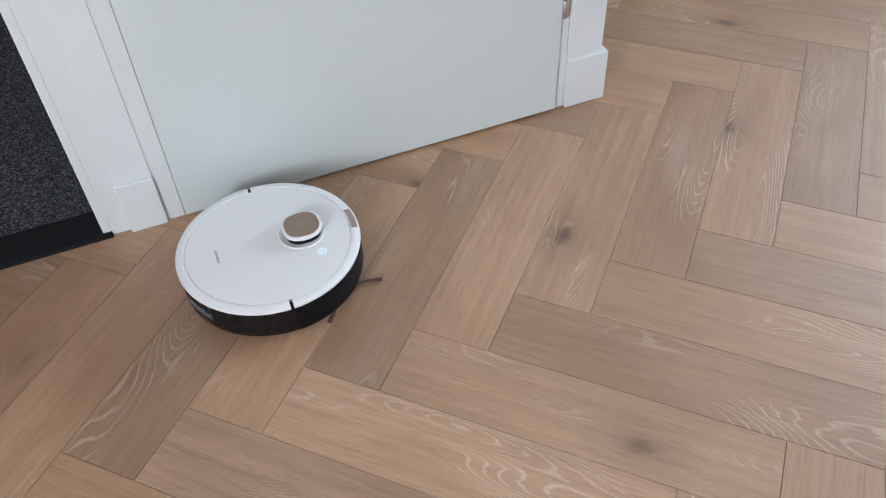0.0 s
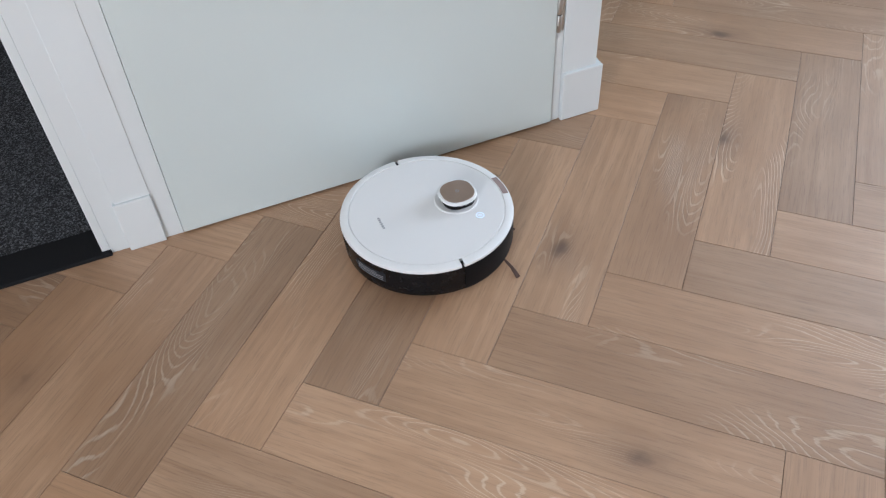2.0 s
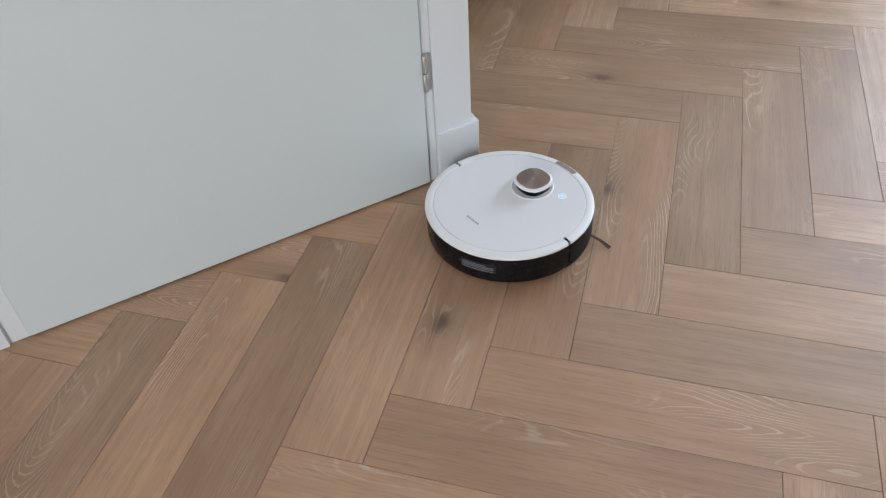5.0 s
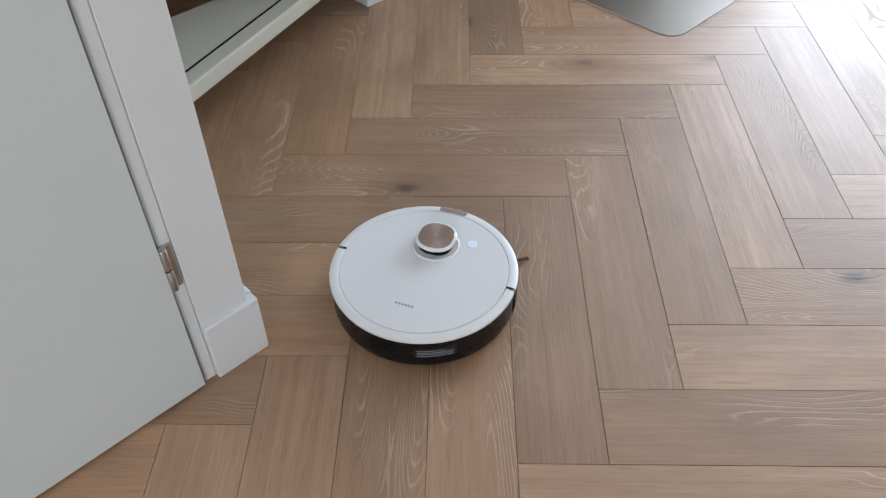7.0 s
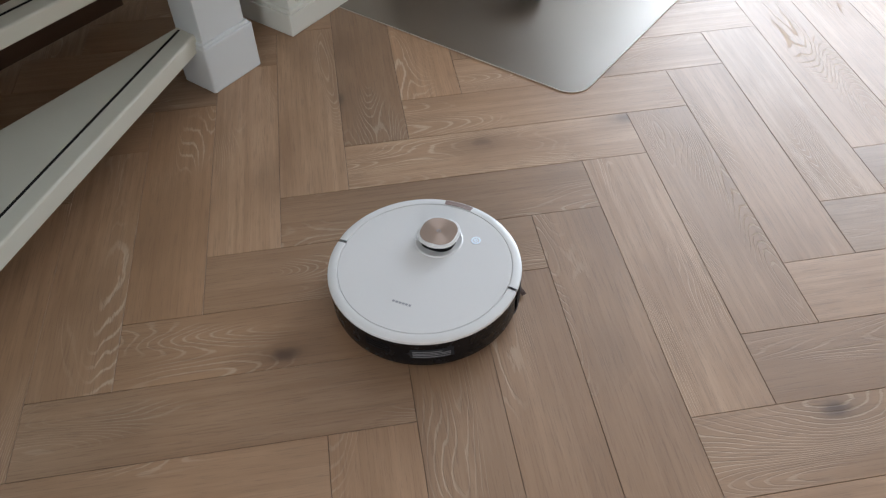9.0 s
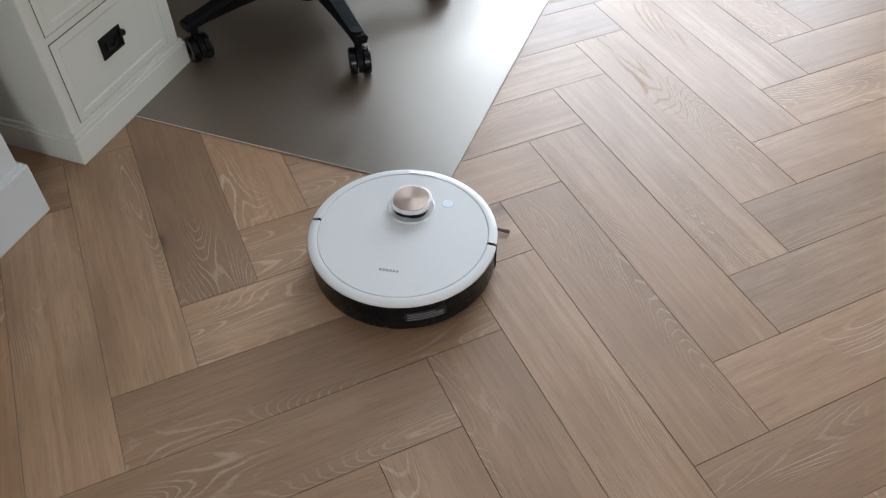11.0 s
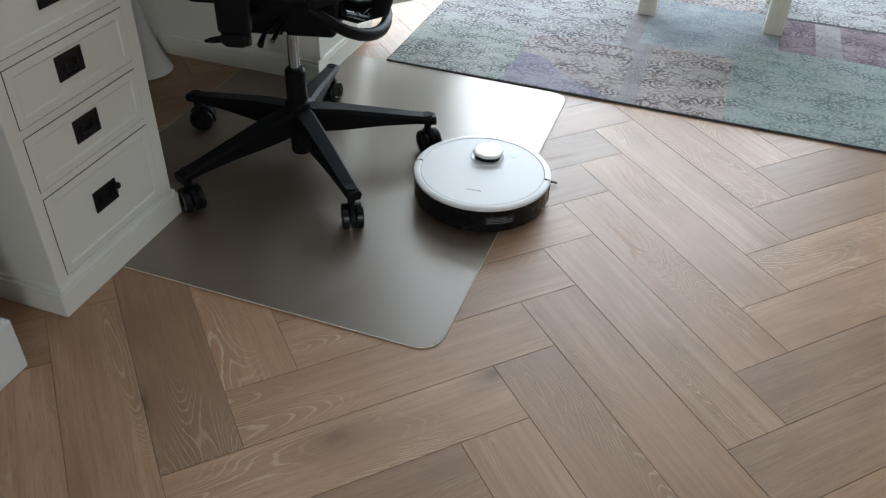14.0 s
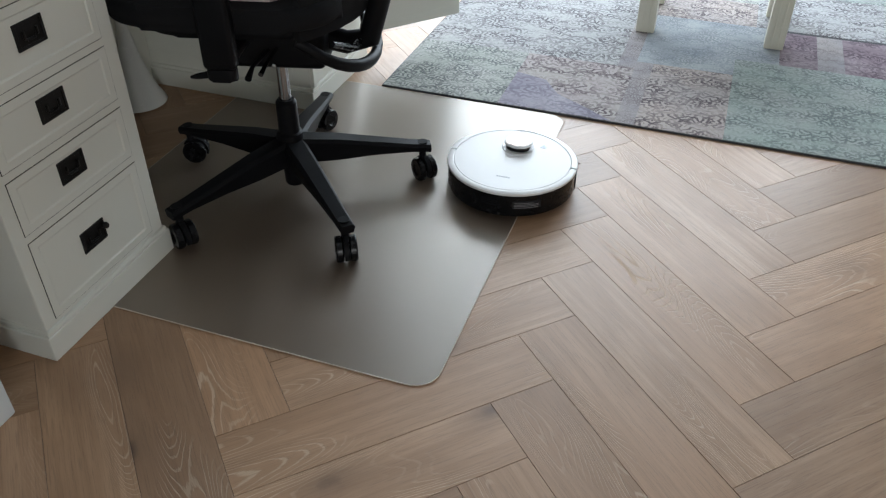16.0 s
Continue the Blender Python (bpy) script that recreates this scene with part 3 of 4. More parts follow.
    b.matrix_basis = pose(0.0892, -0.066, zt - 0.0005)
    part("lit_ring", lathe([(0.0070, 0), (0.0084, 0), (0.0084, 0.0003), (0.0070, 0.0003), (0.0070, 0)], 28), M_ICON, b).matrix_basis = pose(0, 0, 0.0008)
    bm = lathe([(0.0021, 0), (0.0032, 0), (0.0032, 0.0003), (0.0021, 0.0003), (0.0021, 0)], 16)
    part("icon", bm, M_ICON, b).matrix_basis = pose(0, 0, 0.0008)
    # grey maker's mark as plain bars
    bm = bmesh.new()
    for k in range(6):
        y = -0.0155 + k * 0.0062
        box(-0.1010, -0.0965, y - 0.0022, y + 0.0022, zt - 0.0002, zt + 0.0001, bm=bm)
    part("grey_mark", bm, M_GREYMARK, r)
    # rear sticker with printed lines, and the dust-box slot
    def on_side(a0, a1, z0, z1, rad, n=10):
        return lathe([(rad, z0), (rad + 0.0006, z0), (rad + 0.0006, z1), (rad, z1)], n, None, radians(a0), radians(a1))
    lab = part("sticker", on_side(195, 220, 0.034, 0.057, 0.1746), M_LABEL, r, "grey printed sticker")
    for z in (0.0375, 0.0425, 0.0465, 0.051):
        part("print_line", on_side(196.5, 218 - (z > 0.05) * 5, z - 0.0007, z + 0.0007, 0.1751), M_LABELINK, lab)
    part("dust_slot", on_side(168, 183, 0.040, 0.060, 0.1746), M_BLACK, r)
    for z in (0.046, 0.052, 0.058):
        part("slot_rib", on_side(168.5, 182.5, z - 0.001, z + 0.001, 0.1750), M_GLOSSBLACK, r)
    # side brush, spinning under the front right
    br = part("side_brush", lathe([(0, 0.006), (0.010, 0.006), (0.012, 0.010), (0.010, 0.016), (0, 0.016)], 16), M_BLACK, r, "small dark spinning side brush")
    for k in range(3):
        bm = bmesh.new()
        for j in range(7):
            a = radians(120 * k + (j - 3) * 0.9)
            tube([(0.010 * math.cos(a), 0.010 * math.sin(a), 0.010), (0.055 * math.cos(a), 0.055 * math.sin(a), 0.007),
                  (0.082 * math.cos(a - 0.05), 0.082 * math.sin(a - 0.05), 0.004)], 0.0011, 5, bm=bm)
        part("bristles", bm, M_BRISTLE, br)
    br.matrix_basis = pose(0.105, -0.105, 0)
    # wheels
    for y in (-0.105, 0.105):
        w = moved(lathe([(0, -0.012), (0.030, -0.012), (0.034, -0.008), (0.034, 0.008), (0.030, 0.012), (0, 0.012)], 24), pose(0, y, 0.034, 90))
        part("wheel", w, M_RUBBER, r)
    return r, br


robot, side_brush = build_robot()

# ---- the white open rack with splayed boards ----


def build_rack():
    k = thing("open_rack", "white painted open rack with stout post and two grooved boards", "rack")
    # post with plinth
    px0, px1, py0, py1 = -0.494, -0.336, 0.865, 0.976
    part("post", box(px0 + 0.010, px1 - 0.014, py0 + 0.010, py1 - 0.008, 0.12, 0.80, 0.003), M_WHITE, k)
    part("plinth", box(px0, px1, py0, py1, 0, 0.125, 0.005), M_WHITE, k)
    part("plinth_cap", box(px0 + 0.004, px1 - 0.007, py0 + 0.004, py1 - 0.004, 0.122, 0.133, 0.004), M_WHITE, k)
    # boards: straight back edge, front edge running out at a slant
    for z0, z1, front in ((0.105, 0.150, RACK_LOW), (0.345, 0.382, RACK_HIGH)):
        (ax, ay), (bx, by) = front
        bd = part("board", prism([(bx, by), (ax, ay), (ax, 0.965), (bx, 0.965)], z0, z1, 0.006, 3), M_CREAM, k, "cream board with a black groove")
        d = Vector((bx - ax, by - ay)).normalized()
        nrm = Vector((d.y, -d.x))
        if nrm.y < 0:
            nrm = -nrm
        bm = bmesh.new()
        o = 0.045
        a, b2 = Vector((ax, ay)) + nrm * o + d * 0.004, Vector((bx, by)) + nrm * o - d * 0.02
        q = nrm * 0.006
        prism([tuple(b2), tuple(a), tuple(a + q), tuple(b2 + q)], z1 - 0.003, z1 + 0.0012, bm=bm)
        part("groove", bm, M_LINE, bd)
    # unseen end post and top, added to keep light off the floor behind
    part("post", box(CORNER_X + 0.02, CORNER_X + 0.10, 0.60, 0.70, 0, 0.80, 0.003), M_WHITE, k)
    part("shading_board", box(CORNER_X + 0.01, -0.33, 0.60, 1.40, 0.80, 0.84, 0.004), M_CREAM, k)
    # added upright sheet: its dark brown paints the shaded floor behind the boards
    part("shaded_floor_sheet", box(CORNER_X + 0.01, -0.36, 1.38, 1.40, 0.02, 0.80, 0.002), M_BROWN, k, "dark brown sheet in the colour of the shaded floor behind the rack")
    return k


RACK_LOW = ((-0.470, 0.903), (-1.36, 0.588))
RACK_HIGH = ((-0.486, 0.878), (-1.36, 0.878))
build_rack()

# ---- desk with two pedestals ----


def drawer_mesh(x0, x1, y, z0, z1):
    """A drawer front: flush border, sloped bevel, sunk field."""
    bm = bmesh.new()
    loops = []
    for o, dy in ((0.0, 0.012), (0.0, 0.0008), (0.0012, 0.0), (0.017, 0.0), (0.020, 0.0022), (0.030, 0.0048), (0.033, 0.0050)):
        loops.append([bm.verts.new((x, y + dy, z)) for x, z in ((x0 + o, z0 + o), (x1 - o, z0 + o), (x1 - o, z1 - o), (x0 + o, z1 - o))])
    for a, b in zip(loops, loops[1:]):
        for k in range(4):
            bm.faces.new((a[k], a[(k + 1) % 4], b[(k + 1) % 4], b[k]))
    bm.faces.new(loops[-1])
    return bm


def pull(parent, cx, y, cz, nub):
    """A campaign-style sunk pull: square plate with raised border, dark cup and drop bar."""
    h = part("handle", box(cx - 0.036, cx + 0.036, y - 0.0025, y + 0.004, cz - 0.025, cz + 0.025, 0.0012), M_IRON, parent, "square black iron pull")
    for b in ((-0.036, 0.036, 0.019, 0.025), (-0.036, 0.036, -0.025, -0.019), (-0.036, -0.029, -0.019, 0.019), (0.029, 0.036, -0.019, 0.019)):
        part("border", box(cx + b[0], cx + b[1], y - 0.0045, y - 0.0023, cz + b[2], cz + b[3], 0.0006), M_IRON, h)
    part("drop_bar", moved(tube([(-0.016, 0, 0.008), (-0.016, 0, -0.006), (-0.008, 0, -0.010), (0.008, 0, -0.010), (0.016, 0, -0.006), (0.016, 0, 0.008)], 0.003, 8),
                           pose(cx, y - 0.0045, cz)), M_IRON, h, "", True)
    if nub:
        part("lock_knob", moved(lathe([(0, 0), (0.007, 0), (0.008, 0.006), (0.006, 0.010), (0, 0.011)], 14), pose(cx + 0.034, y - 0.003, cz + 0.006, 90)), M_IRON, h, "", True)


def pedestal_front(parent, x0, x1, y, drawers):
    for k, (z0, z1) in enumerate(drawers):
        # dark strips round each front paint the shade in the narrow gaps
        bm = bmesh.new()
        e = 0.0012
        for b in ((x0 - e, x1 + e, z0 - e, z0), (x0 - e, x1 + e, z1, z1 + e), (x0 - e, x0, z0, z1), (x1, x1 + e, z0, z1)):
            box(b[0], b[1], y + 0.0016, y + 0.006, b[2], b[3], bm=bm)
        part("gap_shade", bm, M_LINE, parent)
        dr = part("drawer", drawer_mesh(x0, x1, y, z0, z1), M_DESK, parent, "ivory drawer front with a sunk panel")
        pull(dr, (x0 + x1) / 2 - 0.006, y + 0.004, (z0 + z1) / 2 + 0.008, k == 0)


def build_desk():
    d = thing("desk", "ivory painted desk with two pedestals and black iron pulls", "desk")
    # left pedestal
    x0, x1, y = -0.186, 0.212, 0.8955
    part("pedestal", box(x0, x1, y, 1.52, 0.06, 0.735, 0.003), M_DESK, d)
    part("plinth", box(x0 - 0.011, x1 + 0.011, y - 0.010, 1.53, 0, 0.062, 0.003), M_DESK, d)
    part("plinth_moulding", box(x0 - 0.006, x1 + 0.006, y - 0.008, 1.525, 0.060, 0.074, 0.005), M_DESK, d)
    pedestal_front(d, -0.155, 0.173, y - 0.0025, ((0.085, 0.274), (0.293, 0.410), (0.430, 0.547), (0.566, 0.700)))
    # right pedestal with its door standing open
    x0, x1 = 1.005, 1.405
    part("pedestal", box(x0, x1, y, 1.52, 0.06, 0.735, 0.003), M_DESK, d)
    part("plinth", box(x0 - 0.011, x1 + 0.011, y - 0.010, 1.53, 0, 0.062, 0.003), M_DESK, d)
    part("plinth_moulding", box(x0 - 0.006, x1 + 0.006, y - 0.008, 1.525, 0.060, 0.074, 0.005), M_DESK, d)
    for z0, z1 in ((0.10, 0.70),):
        part("sunk_panel", box(x0 - 0.004, x0 + 0.001, y + 0.06, 1.46, z0 + 0.02, z1, 0.002), M_DESK, d)
    part("face_frame", box(x0, x0 + 0.03, y - 0.012, y, 0.08, 0.735, 0.002), M_DESK, d)
    door = part("cabinet_door", box(0, 0.36, -0.009, 0.009, 0.115, 0.70, 0.003), M_DESK, d, "ivory cabinet door standing open")
    part("sunk_panel", box(0.05, 0.31, -0.0105, -0.008, 0.15, 0.65, 0.002), M_DESK, door)
    door.matrix_basis = pose(1.400, 0.860, 0, 0, 0, -39)
    # top and apron
    part("worktop", box(-0.23, 1.45, 0.87, 1.57, 0.737, 0.768, 0.004), M_DESK, d)
    part("modesty_panel", box(0.213, 1.004, 1.49, 1.51, 0.003, 0.735, 0.002), M_DESK, d)
    return d


build_desk()

# ---- clear mat, rug ----


def build_chair_mat():
    x0, x1, y0, y1 = MAT
    pts = [(x + (x0 + x1) / 2, y + (y0 + y1) / 2) for x, y in rounded(x1 - x0, y1 - y0, 0.055)]
    bm = prism(pts, 0.0004, 0.0028, 0.0009, 2)
    bm.normal_update()
    for f in bm.faces:
        f.material_index = 0 if abs(f.normal.z) > 0.97 else 1
    m = tagged(link("chair_mat", bm, (M_MAT, M_MATGLINT)), "frosted clear floor mat under the office chair", "floor mat")
    # thin rim added so the painted edge highlight shows
    part("mat_edge_glint", tube([(x, y, 0.0020) for x, y in pts + pts[:1]], 0.0012, 8), M_MATGLINT, m, "rounded edge of the sheet, pale to paint its highlight", True)
    return m


MAT = (-0.012, 1.230, 0.119, 1.17)
build_chair_mat()


def build_rug():
    r = thing("rug", "faded patchwork rug in teal, mauve and cream ornament", "rug", (0, 0, 0))
    x0, x1, y0, y1 = 1.236, 3.40, -1.95, 0.755
    part("rug_edge", box(x0, x1, y0, y1, 0.0003, 0.0068, 0.002), M_RUGEDGE, r, "dark bound rug edge")
    teal = ((0.29, 0.34, 0.315), (0.06, 0.08, 0.085), (0.33, 0.355, 0.34))
    blue = ((0.255, 0.28, 0.31), (0.08, 0.10, 0.125), (0.37, 0.39, 0.41))
    mauve = ((0.36, 0.325, 0.315), (0.085, 0.065, 0.075), (0.42, 0.36, 0.33))
    cream = ((0.38, 0.35, 0.33), (0.10, 0.075, 0.085), (0.38, 0.33, 0.33))
    plum = ((0.20, 0.145, 0.175), (0.055, 0.035, 0.05), (0.29, 0.235, 0.26))
    sage = ((0.345, 0.365, 0.335), (0.08, 0.09, 0.095), (0.40, 0.405, 0.385))
    lav = ((0.245, 0.23, 0.28), (0.10, 0.085, 0.125), (0.36, 0.34, 0.385))
    mist = ((0.36, 0.365, 0.37), (0.10, 0.09, 0.10), (0.40, 0.40, 0.40))
    stripe = ((0.36, 0.33, 0.325), (0.11, 0.085, 0.09), (0.27, 0.26, 0.28))
    inks = {}
    for key, cs, sc, bo in (("teal", teal, 30, 0.7), ("blue", blue, 36, 0.5), ("mauve", mauve, 27, 0.98), ("cream", cream, 24, 1.0),
                            ("plum", plum, 26, 0.8), ("sage", sage, 34, 0.9), ("lav", lav, 24, 0.6), ("mist", mist, 28, 0.98), ("stripe", stripe, 60, 0.7)):
        inks[key] = rug_mat("rug_" + key, *cs, sc, bo)
    X0, X1, Y0, Y1 = x0 + 0.004, x1 - 0.004, y0 + 0.004, y1 - 0.004
    plan = [("sage", X0, 1.66, 0.35, Y1), ("cream", X0, 1.66, -0.03, 0.35), ("stripe", X0, 1.72, -0.09, -0.03), ("mauve", X0, 1.72, -0.36, -0.09),
            ("teal", X0, 1.86, -1.02, -0.36), ("sage", X0, 1.86, -1.42, -1.02), ("blue", X0, 1.86, Y0, -1.42),
            ("mist", 1.66, 2.20, 0.03, Y1), ("stripe", 1.66, 2.20, -0.03, 0.03), ("blue", 1.72, 2.20, -0.36, -0.03), ("blue", 1.86, 2.20, -0.51, -0.36),
            ("plum", 1.86, 2.18, -0.64, -0.51), ("stripe", 1.86, 2.18, -0.73, -0.64), ("plum", 1.86, 2.18, -1.12, -0.73), ("teal", 1.86, 2.18, Y0, -1.12),
            ("mauve", 2.20, 2.46, -0.42, 0.03), ("mist", 2.20, 2.62, 0.03, Y1), ("mist", 2.20, 2.62, -0.92, -0.42), ("mist", 2.18, 2.62, Y0, -0.92),
            ("sage", 2.46, 2.62, -0.42, 0.03), ("mauve", 2.62, 3.0, -0.60, Y1), ("teal", 2.62, 3.0, Y0, -0.60), ("blue", 3.0, X1, Y0, Y1)]
    for key, ax, bx, ay, by in plan:
        part("patch", box(ax, bx, ay, by, 0.0062, 0.0078), inks[key], r)
    part("patch", prism([(X0 + 0.001, -0.02), (1.29, 0.05), (1.37, 0.18), (1.46, 0.24), (1.49, 0.349), (X0 + 0.001, 0.349)], 0.0070, 0.0081), inks["lav"], r)
    return r


build_rug()

# ---- office chair ----


def build_office_chair():
    c = thing("office_chair", "black office chair on a five-star castor base", "office chair", (0.570, 0.728, 0.0026))
    R = 0.352
    part("hub", lathe([(0, 0.022), (0.024, 0.022), (0.027, 0.028), (0.028, 0.085), (0.036, 0.112), (0.040, 0.130), (0.034, 0.175), (0.028, 0.180),
                       (0.027, 0.262), (0.021, 0.270), (0.0, 0.270)], 28), M_BLACK, c, "", True)
    part("gas_column", lathe([(0.0, 0.265), (0.0145, 0.265), (0.0145, 0.47), (0, 0.47)], 20), M_CHROME, c, "dark chrome gas column", True)
    for k in range(5):
        a = radians(11.8 + 72 * k)
        m = pose(0, 0, 0, 0, 0, math.degrees(a))
        # arm: deep at the hub, thin at the tip, with a sunk flank
        bm = bmesh.new()
        rows = [(0.030, 0.030, 0.090, 0.160), (0.12, 0.027, 0.088, 0.150), (0.22, 0.024, 0.080, 0.132), (0.32, 0.021, 0.078, 0.114), (0.374, 0.020, 0.072, 0.106)]
        rings = []
        for x, w, z0, z1 in rows:
            z0 = z0 + 0.012 * (x > 0.2)
            rings.append([bm.verts.new((x, y, z)) for y, z in ((-w * 0.75, z0), (w * 0.75, z0), (w, z1 - 0.008), (w * 0.7, z1), (-w * 0.7, z1), (-w, z1 - 0.008))])
        for p, q in zip(rings, rings[1:]):
            for j in range(6):
                bm.faces.new((p[j], p[(j + 1) % 6], q[(j + 1) % 6], q[j]))
        bm.faces.new(rings[0][::-1])
        bm.faces.new(rings[-1])
        bmesh.ops.recalc_face_normals(bm, faces=bm.faces)
        part("base_arm", moved(bm, m), M_BLACK, c, "", True)
        # castor: stem, hood, twin wheels
        cm = pose(R * math.cos(a), R * math.sin(a), 0, 0, 0, math.degrees(a) + CASTOR[k])
        cas = part("castor", moved(lathe([(0, 0.050), (0.010, 0.050), (0.010, 0.100), (0.014, 0.104), (0.014, 0.112), (0, 0.112)], 14), cm), M_BLACK, c, "", True)
        for s in (-1, 1):
            w = lathe([(0, -0.010), (0.020, -0.010), (0.030, -0.0095), (0.033, -0.006), (0.033, 0.006), (0.030, 0.0095), (0.016, 0.010), (0.013, 0.007), (0, 0.007)], 28)
            part("castor_wheel", moved(w, cm @ pose(0.010, s * 0.0165, 0.033, 90 if s < 0 else -90)), M_GLOSSBLACK, cas, "", True)
        hood = lathe([(0.0, -0.006), (0.037, -0.006), (0.037, 0.006), (0, 0.006)], 16, None, radians(-20), radians(150))
        part("castor_hood", moved(hood, cm @ pose(0.010, 0, 0.033, 90)), M_BLACK, cas)
    build_chair_top(c)
    return c


def build_chair_top(c):
    # everything above the column is turned to the chair's own facing
    T = pose(0, 0, 0.043, 0, 0, CHAIR_TURN)
    part("tilt_mechanism", moved(box(-0.13, 0.12, -0.080, 0.080, 0.342, 0.474, 0.018, 3), T), M_BLACK, c, "", True)
    part("bolt", moved(lathe([(0, 0), (0.005, 0), (0.005, 0.003), (0, 0.004)], 12), T @ pose(-0.005, 0.0795, 0.352, -90)), M_STEEL, c)
    part("lever", moved(tube([(0.00, 0.05, 0.392), (0.02, 0.16, 0.386), (0.02, 0.205, 0.376)], [0.005, 0.005, 0.008], 10), T), M_BLACK, c, "", True)
    part("lever", moved(tube([(-0.02, 0.05, 0.400), (-0.01, 0.15, 0.390), (-0.005, 0.190, 0.380)], [0.004, 0.004, 0.006], 10), T), M_CHROME, c, "", True)
    part("lever", moved(tube([(0.05, -0.05, 0.392), (0.07, -0.20, 0.386), (0.08, -0.26, 0.380)], [0.006, 0.006, 0.009], 10), T), M_BLACK, c, "", True)
    # seat pan and pad
    part("seat_pan", moved(prism(rounded(0.42, 0.42, 0.10), 0.470, 0.502, 0.010, 2), T @ pose(0.05, 0, 0)), M_BLACK, c, "", True)
    part("seat", moved(prism(rounded(0.52, 0.50, 0.11), 0.500, 0.552, 0.022, 4), T @ pose(0.07, 0, 0)), M_FABRIC, c, "black fabric seat pad", True)
    # arm supports with their height catch
    for s in (-1, 1):
        A = T @ pose(0.045, s * 0.285, 0)
        up = part("armrest", moved(box(-0.036, 0.036, -0.020, 0.020, 0.438, 0.700, 0.012, 3), A), M_BLACK, c, "black arm support", True)
        part("arm_foot", moved(prism(rounded(0.062, 0.036, 0.012), 0.412, 0.440, 0.006, 2), A), M_BLACK, up, "", True)
        part("catch", moved(tube([(0.02, 0, 0.424), (0.055, 0, 0.417), (0.072, 0, 0.414)], [0.009, 0.007, 0.003], 8), A), M_BLACK, up, "", True)
        part("arm_pad", moved(prism(rounded(0.25, 0.085, 0.035), 0.700, 0.728, 0.010, 3), T @ pose(0.05, s * 0.285, 0)), M_BLACK, up, "", True)
        part("arm_bracket", moved(box(-0.028, 0.028, 0.0, 0.28, 0.444, 0.464, 0.005), T @ pose(0.045, 0 if s > 0 else -0.28, 0)), M_BLACK, up)
    # back: open carrier under the shell, cross rib, shell
    loop = []
    for k in range(17):
        a = radians(180 * k / 16)
        loop.append((-0.100 - 0.140 * math.sin(a), -0.215 * math.cos(a), 0.490 - 0.128 * math.sin(a) ** 0.8 if 0 < k < 16 else 0.470))
    part("back_carrier", moved(tube(loop, [0.009 + 0.004 * math.sin(math.pi * k / 16) for k in range(17)], 14, flat=1.25), T), M_BLACK, c, "", True)
    part("back_rib", moved(tube([(-0.17, -0.17, 0.450), (-0.200, -0.08, 0.405), (-0.205, 0.0, 0.395), (-0.200, 0.08, 0.405), (-0.17, 0.17, 0.450)], [0.007, 0.009, 0.009, 0.009, 0.007], 10), T), M_GLOSSBLACK, c, "", True)
    part("back_spine", moved(tube([(-0.11, 0, 0.40), (-0.17, 0, 0.385), (-0.225, 0, 0.40), (-0.255, 0, 0.50), (-0.27, 0, 0.70)], [0.030, 0.028, 0.028, 0.026, 0.022], 12), T), M_BLACK, c, "", True)
    bm = bmesh.new()
    g = [[bm.verts.new((-0.225 - 0.06 * (z - 0.5) + 0.11 * (y / 0.23) ** 2, y, z)) for y in [-0.23 + 0.46 * j / 10 for j in range(11)]]
         for z in [0.475 + 0.6 * i / 8 for i in range(9)]]
    for i in range(8):
        for j in range(10):
            bm.faces.new((g[i][j], g[i][j + 1], g[i + 1][j + 1], g[i + 1][j]))
    bmesh.ops.recalc_face_normals(bm, faces=bm.faces)
    bmesh.ops.solidify(bm, geom=bm.faces[:], thickness=0.022)
    part("backrest", moved(bm, T), M_FABRIC, c, "black backrest", True)


CHAIR_TURN = 105.0
CASTOR = (158, 205, 80, -17, -72)
build_office_chair()

cushion = tagged(link("seat_cushion", moved(prism(rounded(0.40, 0.40, 0.09), 0, 0.05, 0.022, 4), pose(0.555, 0.785, 0.596, 0, 0, CHAIR_TURN)), M_CUSHION, None, True),
                 "soft pink and sage printed cushion on the office chair", "cushion")

# ---- white bin under the desk ----


def build_bin():
    b = thing("waste_bin", "white enamel tapered bin under the desk", "bin", (0.862, 1.452, 0))
    part("bin_body", lathe([(0, 0.004), (0.075, 0.0), (0.088, 0.004), (0.084, 0.015), (0.070, 0.04), (0.052, 0.09), (0.034, 0.15), (0.018, 0.25), (0.012, 0.52), (0, 0.52)], 40), M_BIN, b, "", True)


build_bin()

# ---- cream stool on the rug ----


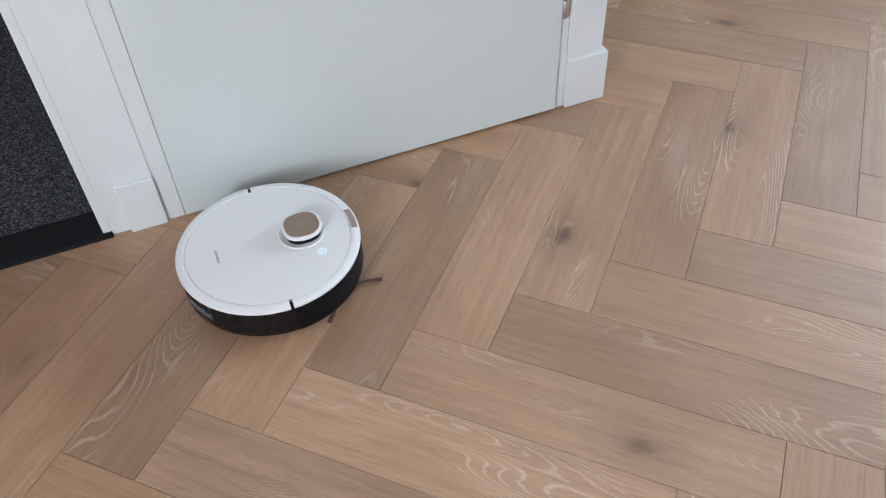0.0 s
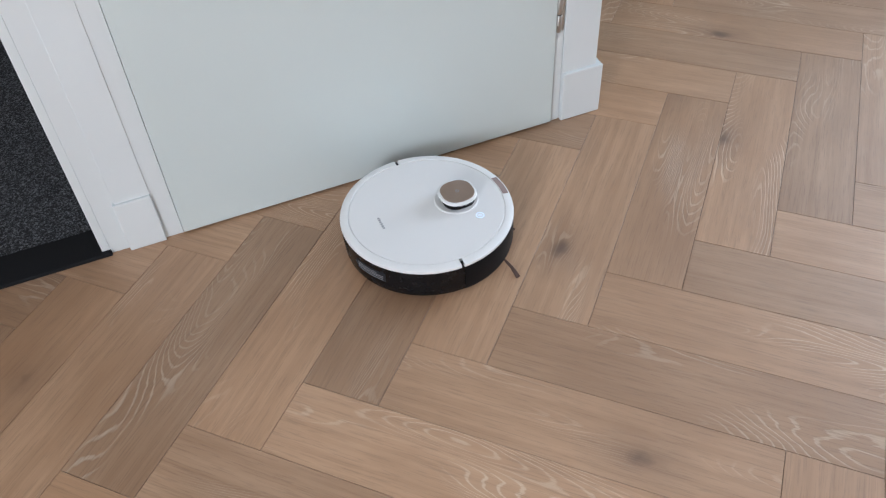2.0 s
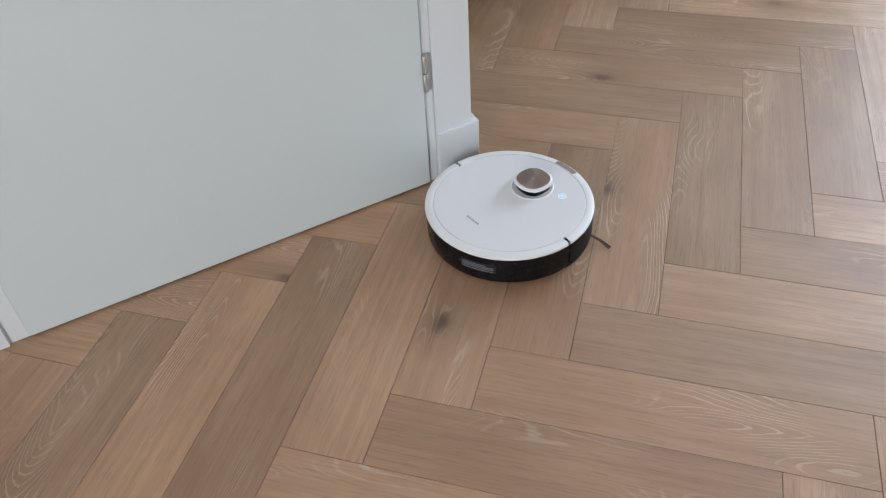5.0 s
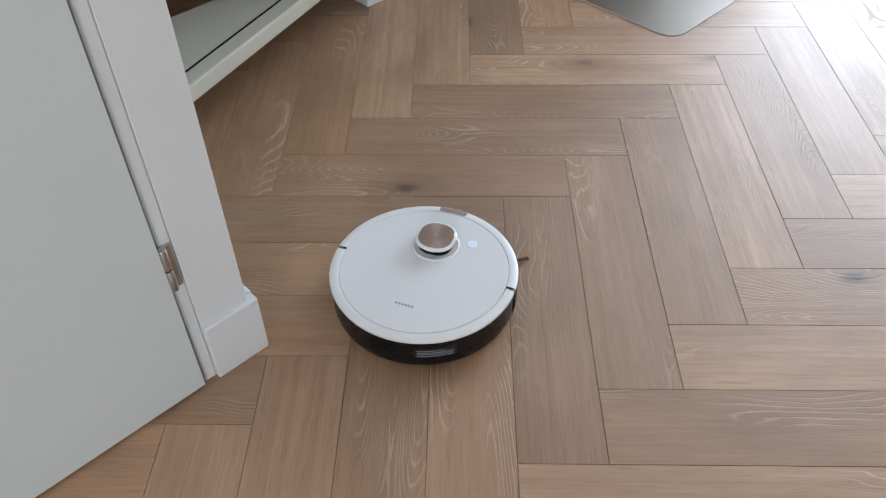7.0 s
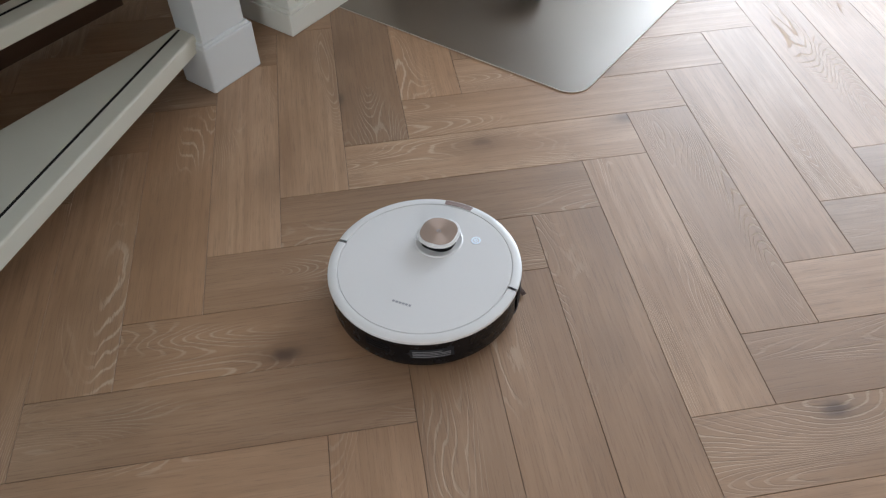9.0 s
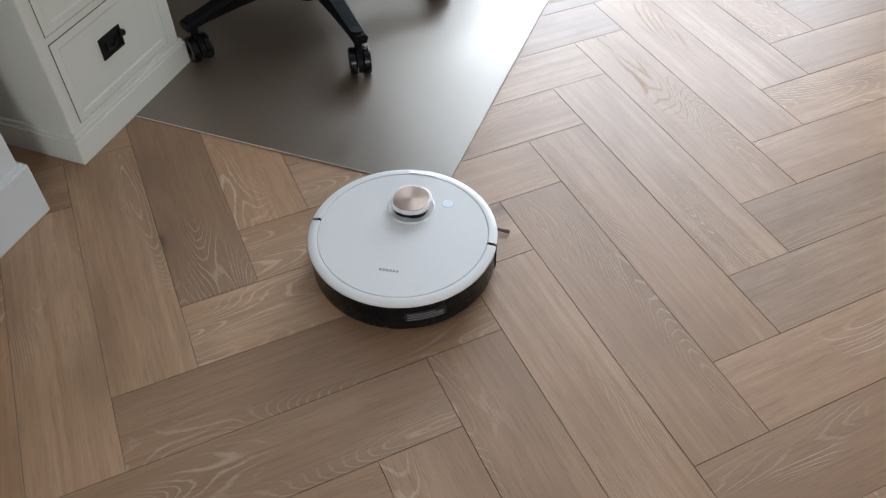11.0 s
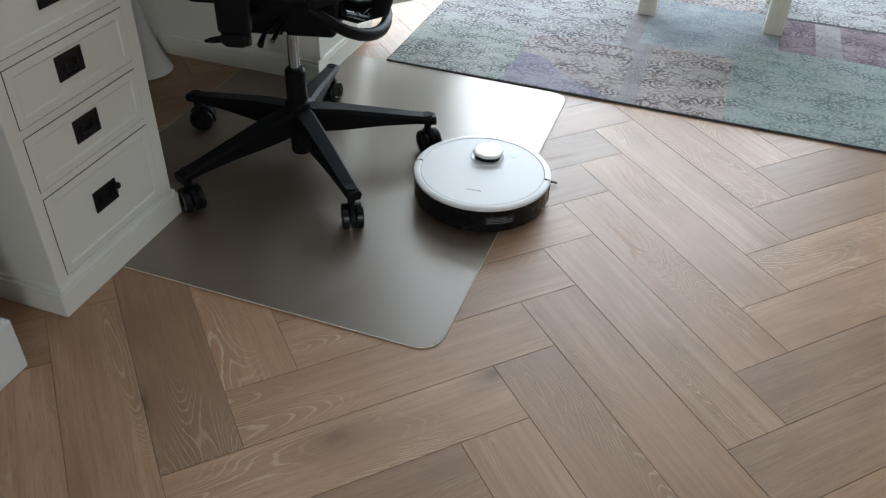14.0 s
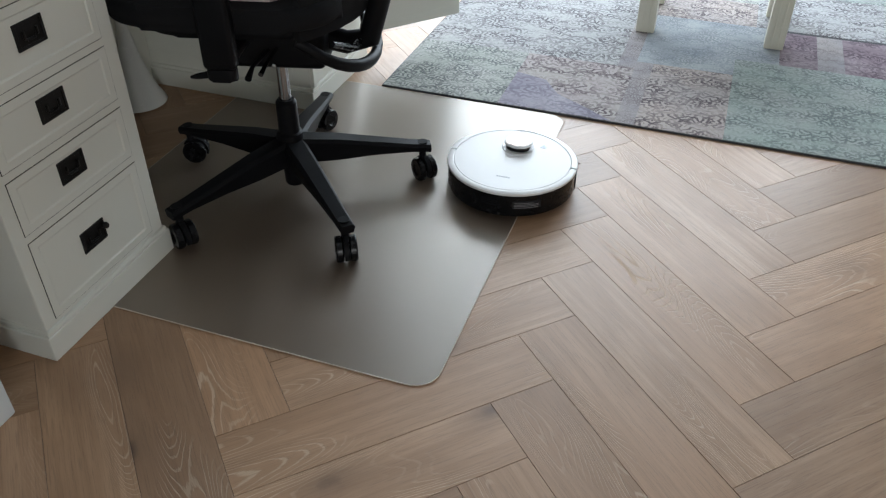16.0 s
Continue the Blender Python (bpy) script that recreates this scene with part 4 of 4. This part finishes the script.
def build_stool():
    s = thing("dining_bench", "cream painted bench with grooved legs on the rug", "bench")
    for x in (2.03, 2.36):
        for y in (-0.015, -0.485):
            w = 0.034
            bm = bmesh.new()
            z0, z1 = 0.0082, 0.40
            box(x - w, x + w, y - w, y + w, z0, z1, 0.003, bm=bm)
            lg = part("leg", bm, M_CREAM, s)
            for o in (-0.012, 0.012):
                part("bead", box(x - w - 0.003, x - w + 0.001, y + o - 0.003, y + o + 0.003, z0 + 0.004, z1, 0.001), M_CREAM, lg)
    part("rail", box(1.998, 2.392, -0.519, 0.019, 0.36, 0.42, 0.003), M_CREAM, s)
    part("seat", box(1.96, 2.43, -0.56, 0.06, 0.42, 0.45, 0.008, 3), M_CREAM, s)


build_stool()

# ---- boards last ----
build_floor()


def motions():
    ROBOT = [
        (0, -2.338, -0.218, -1), (0.5, -2.254, -0.222, -1), (1, -2.171, -0.222, -1), (1.5, -2.092, -0.224, 0), (2, -2.004, -0.222, 0),
        (2.5, -1.908, -0.219, 0), (3, -1.819, -0.217, 1), (3.2, -1.788, -0.220, 2), (4.2, -1.635, -0.228, 6), (5.3, -1.474, -0.206, 11),
        (5.5, -1.448, -0.212, 13), (6, -1.372, -0.183, 19), (6.5, -1.286, -0.153, 25), (7, -1.163, -0.097, 26), (7.5, -1.047, -0.046, 24),
        (8, -0.941, -0.000, 20), (8.2, -0.897, 0.013, 18.5), (9.3, -0.640, 0.062, 12), (10.3, -0.397, 0.098, 8.5), (10.5, -0.343, 0.104, 8),
        (11, -0.220, 0.122, 8), (11.5, -0.084, 0.140, 7), (12, 0.047, 0.155, 6), (12.5, 0.184, 0.170, 5), (13, 0.322, 0.188, 5),
        (13.5, 0.457, 0.203, 5), (14, 0.573, 0.208, 5), (14.5, 0.676, 0.206, 4), (15, 0.684, 0.206, 2), (15.5, 0.735, 0.193, 2),
        (16, 0.789, 0.178, 1),
    ]
    walk(robot, [(t, pose(x, y, 0.003 * max(0.0, min(1.0, (x + 0.15) / 0.12)), 0, 0, h)) for t, x, y, h in ROBOT])
    spin = []
    k = 0
    while k * 0.2 <= 16.0 + 1e-6:
        spin.append((k * 0.2, pose(0.105, -0.105, 0, 0, 0, -80.0 * k)))
        k += 1
    walk(side_brush, spin)


motions()
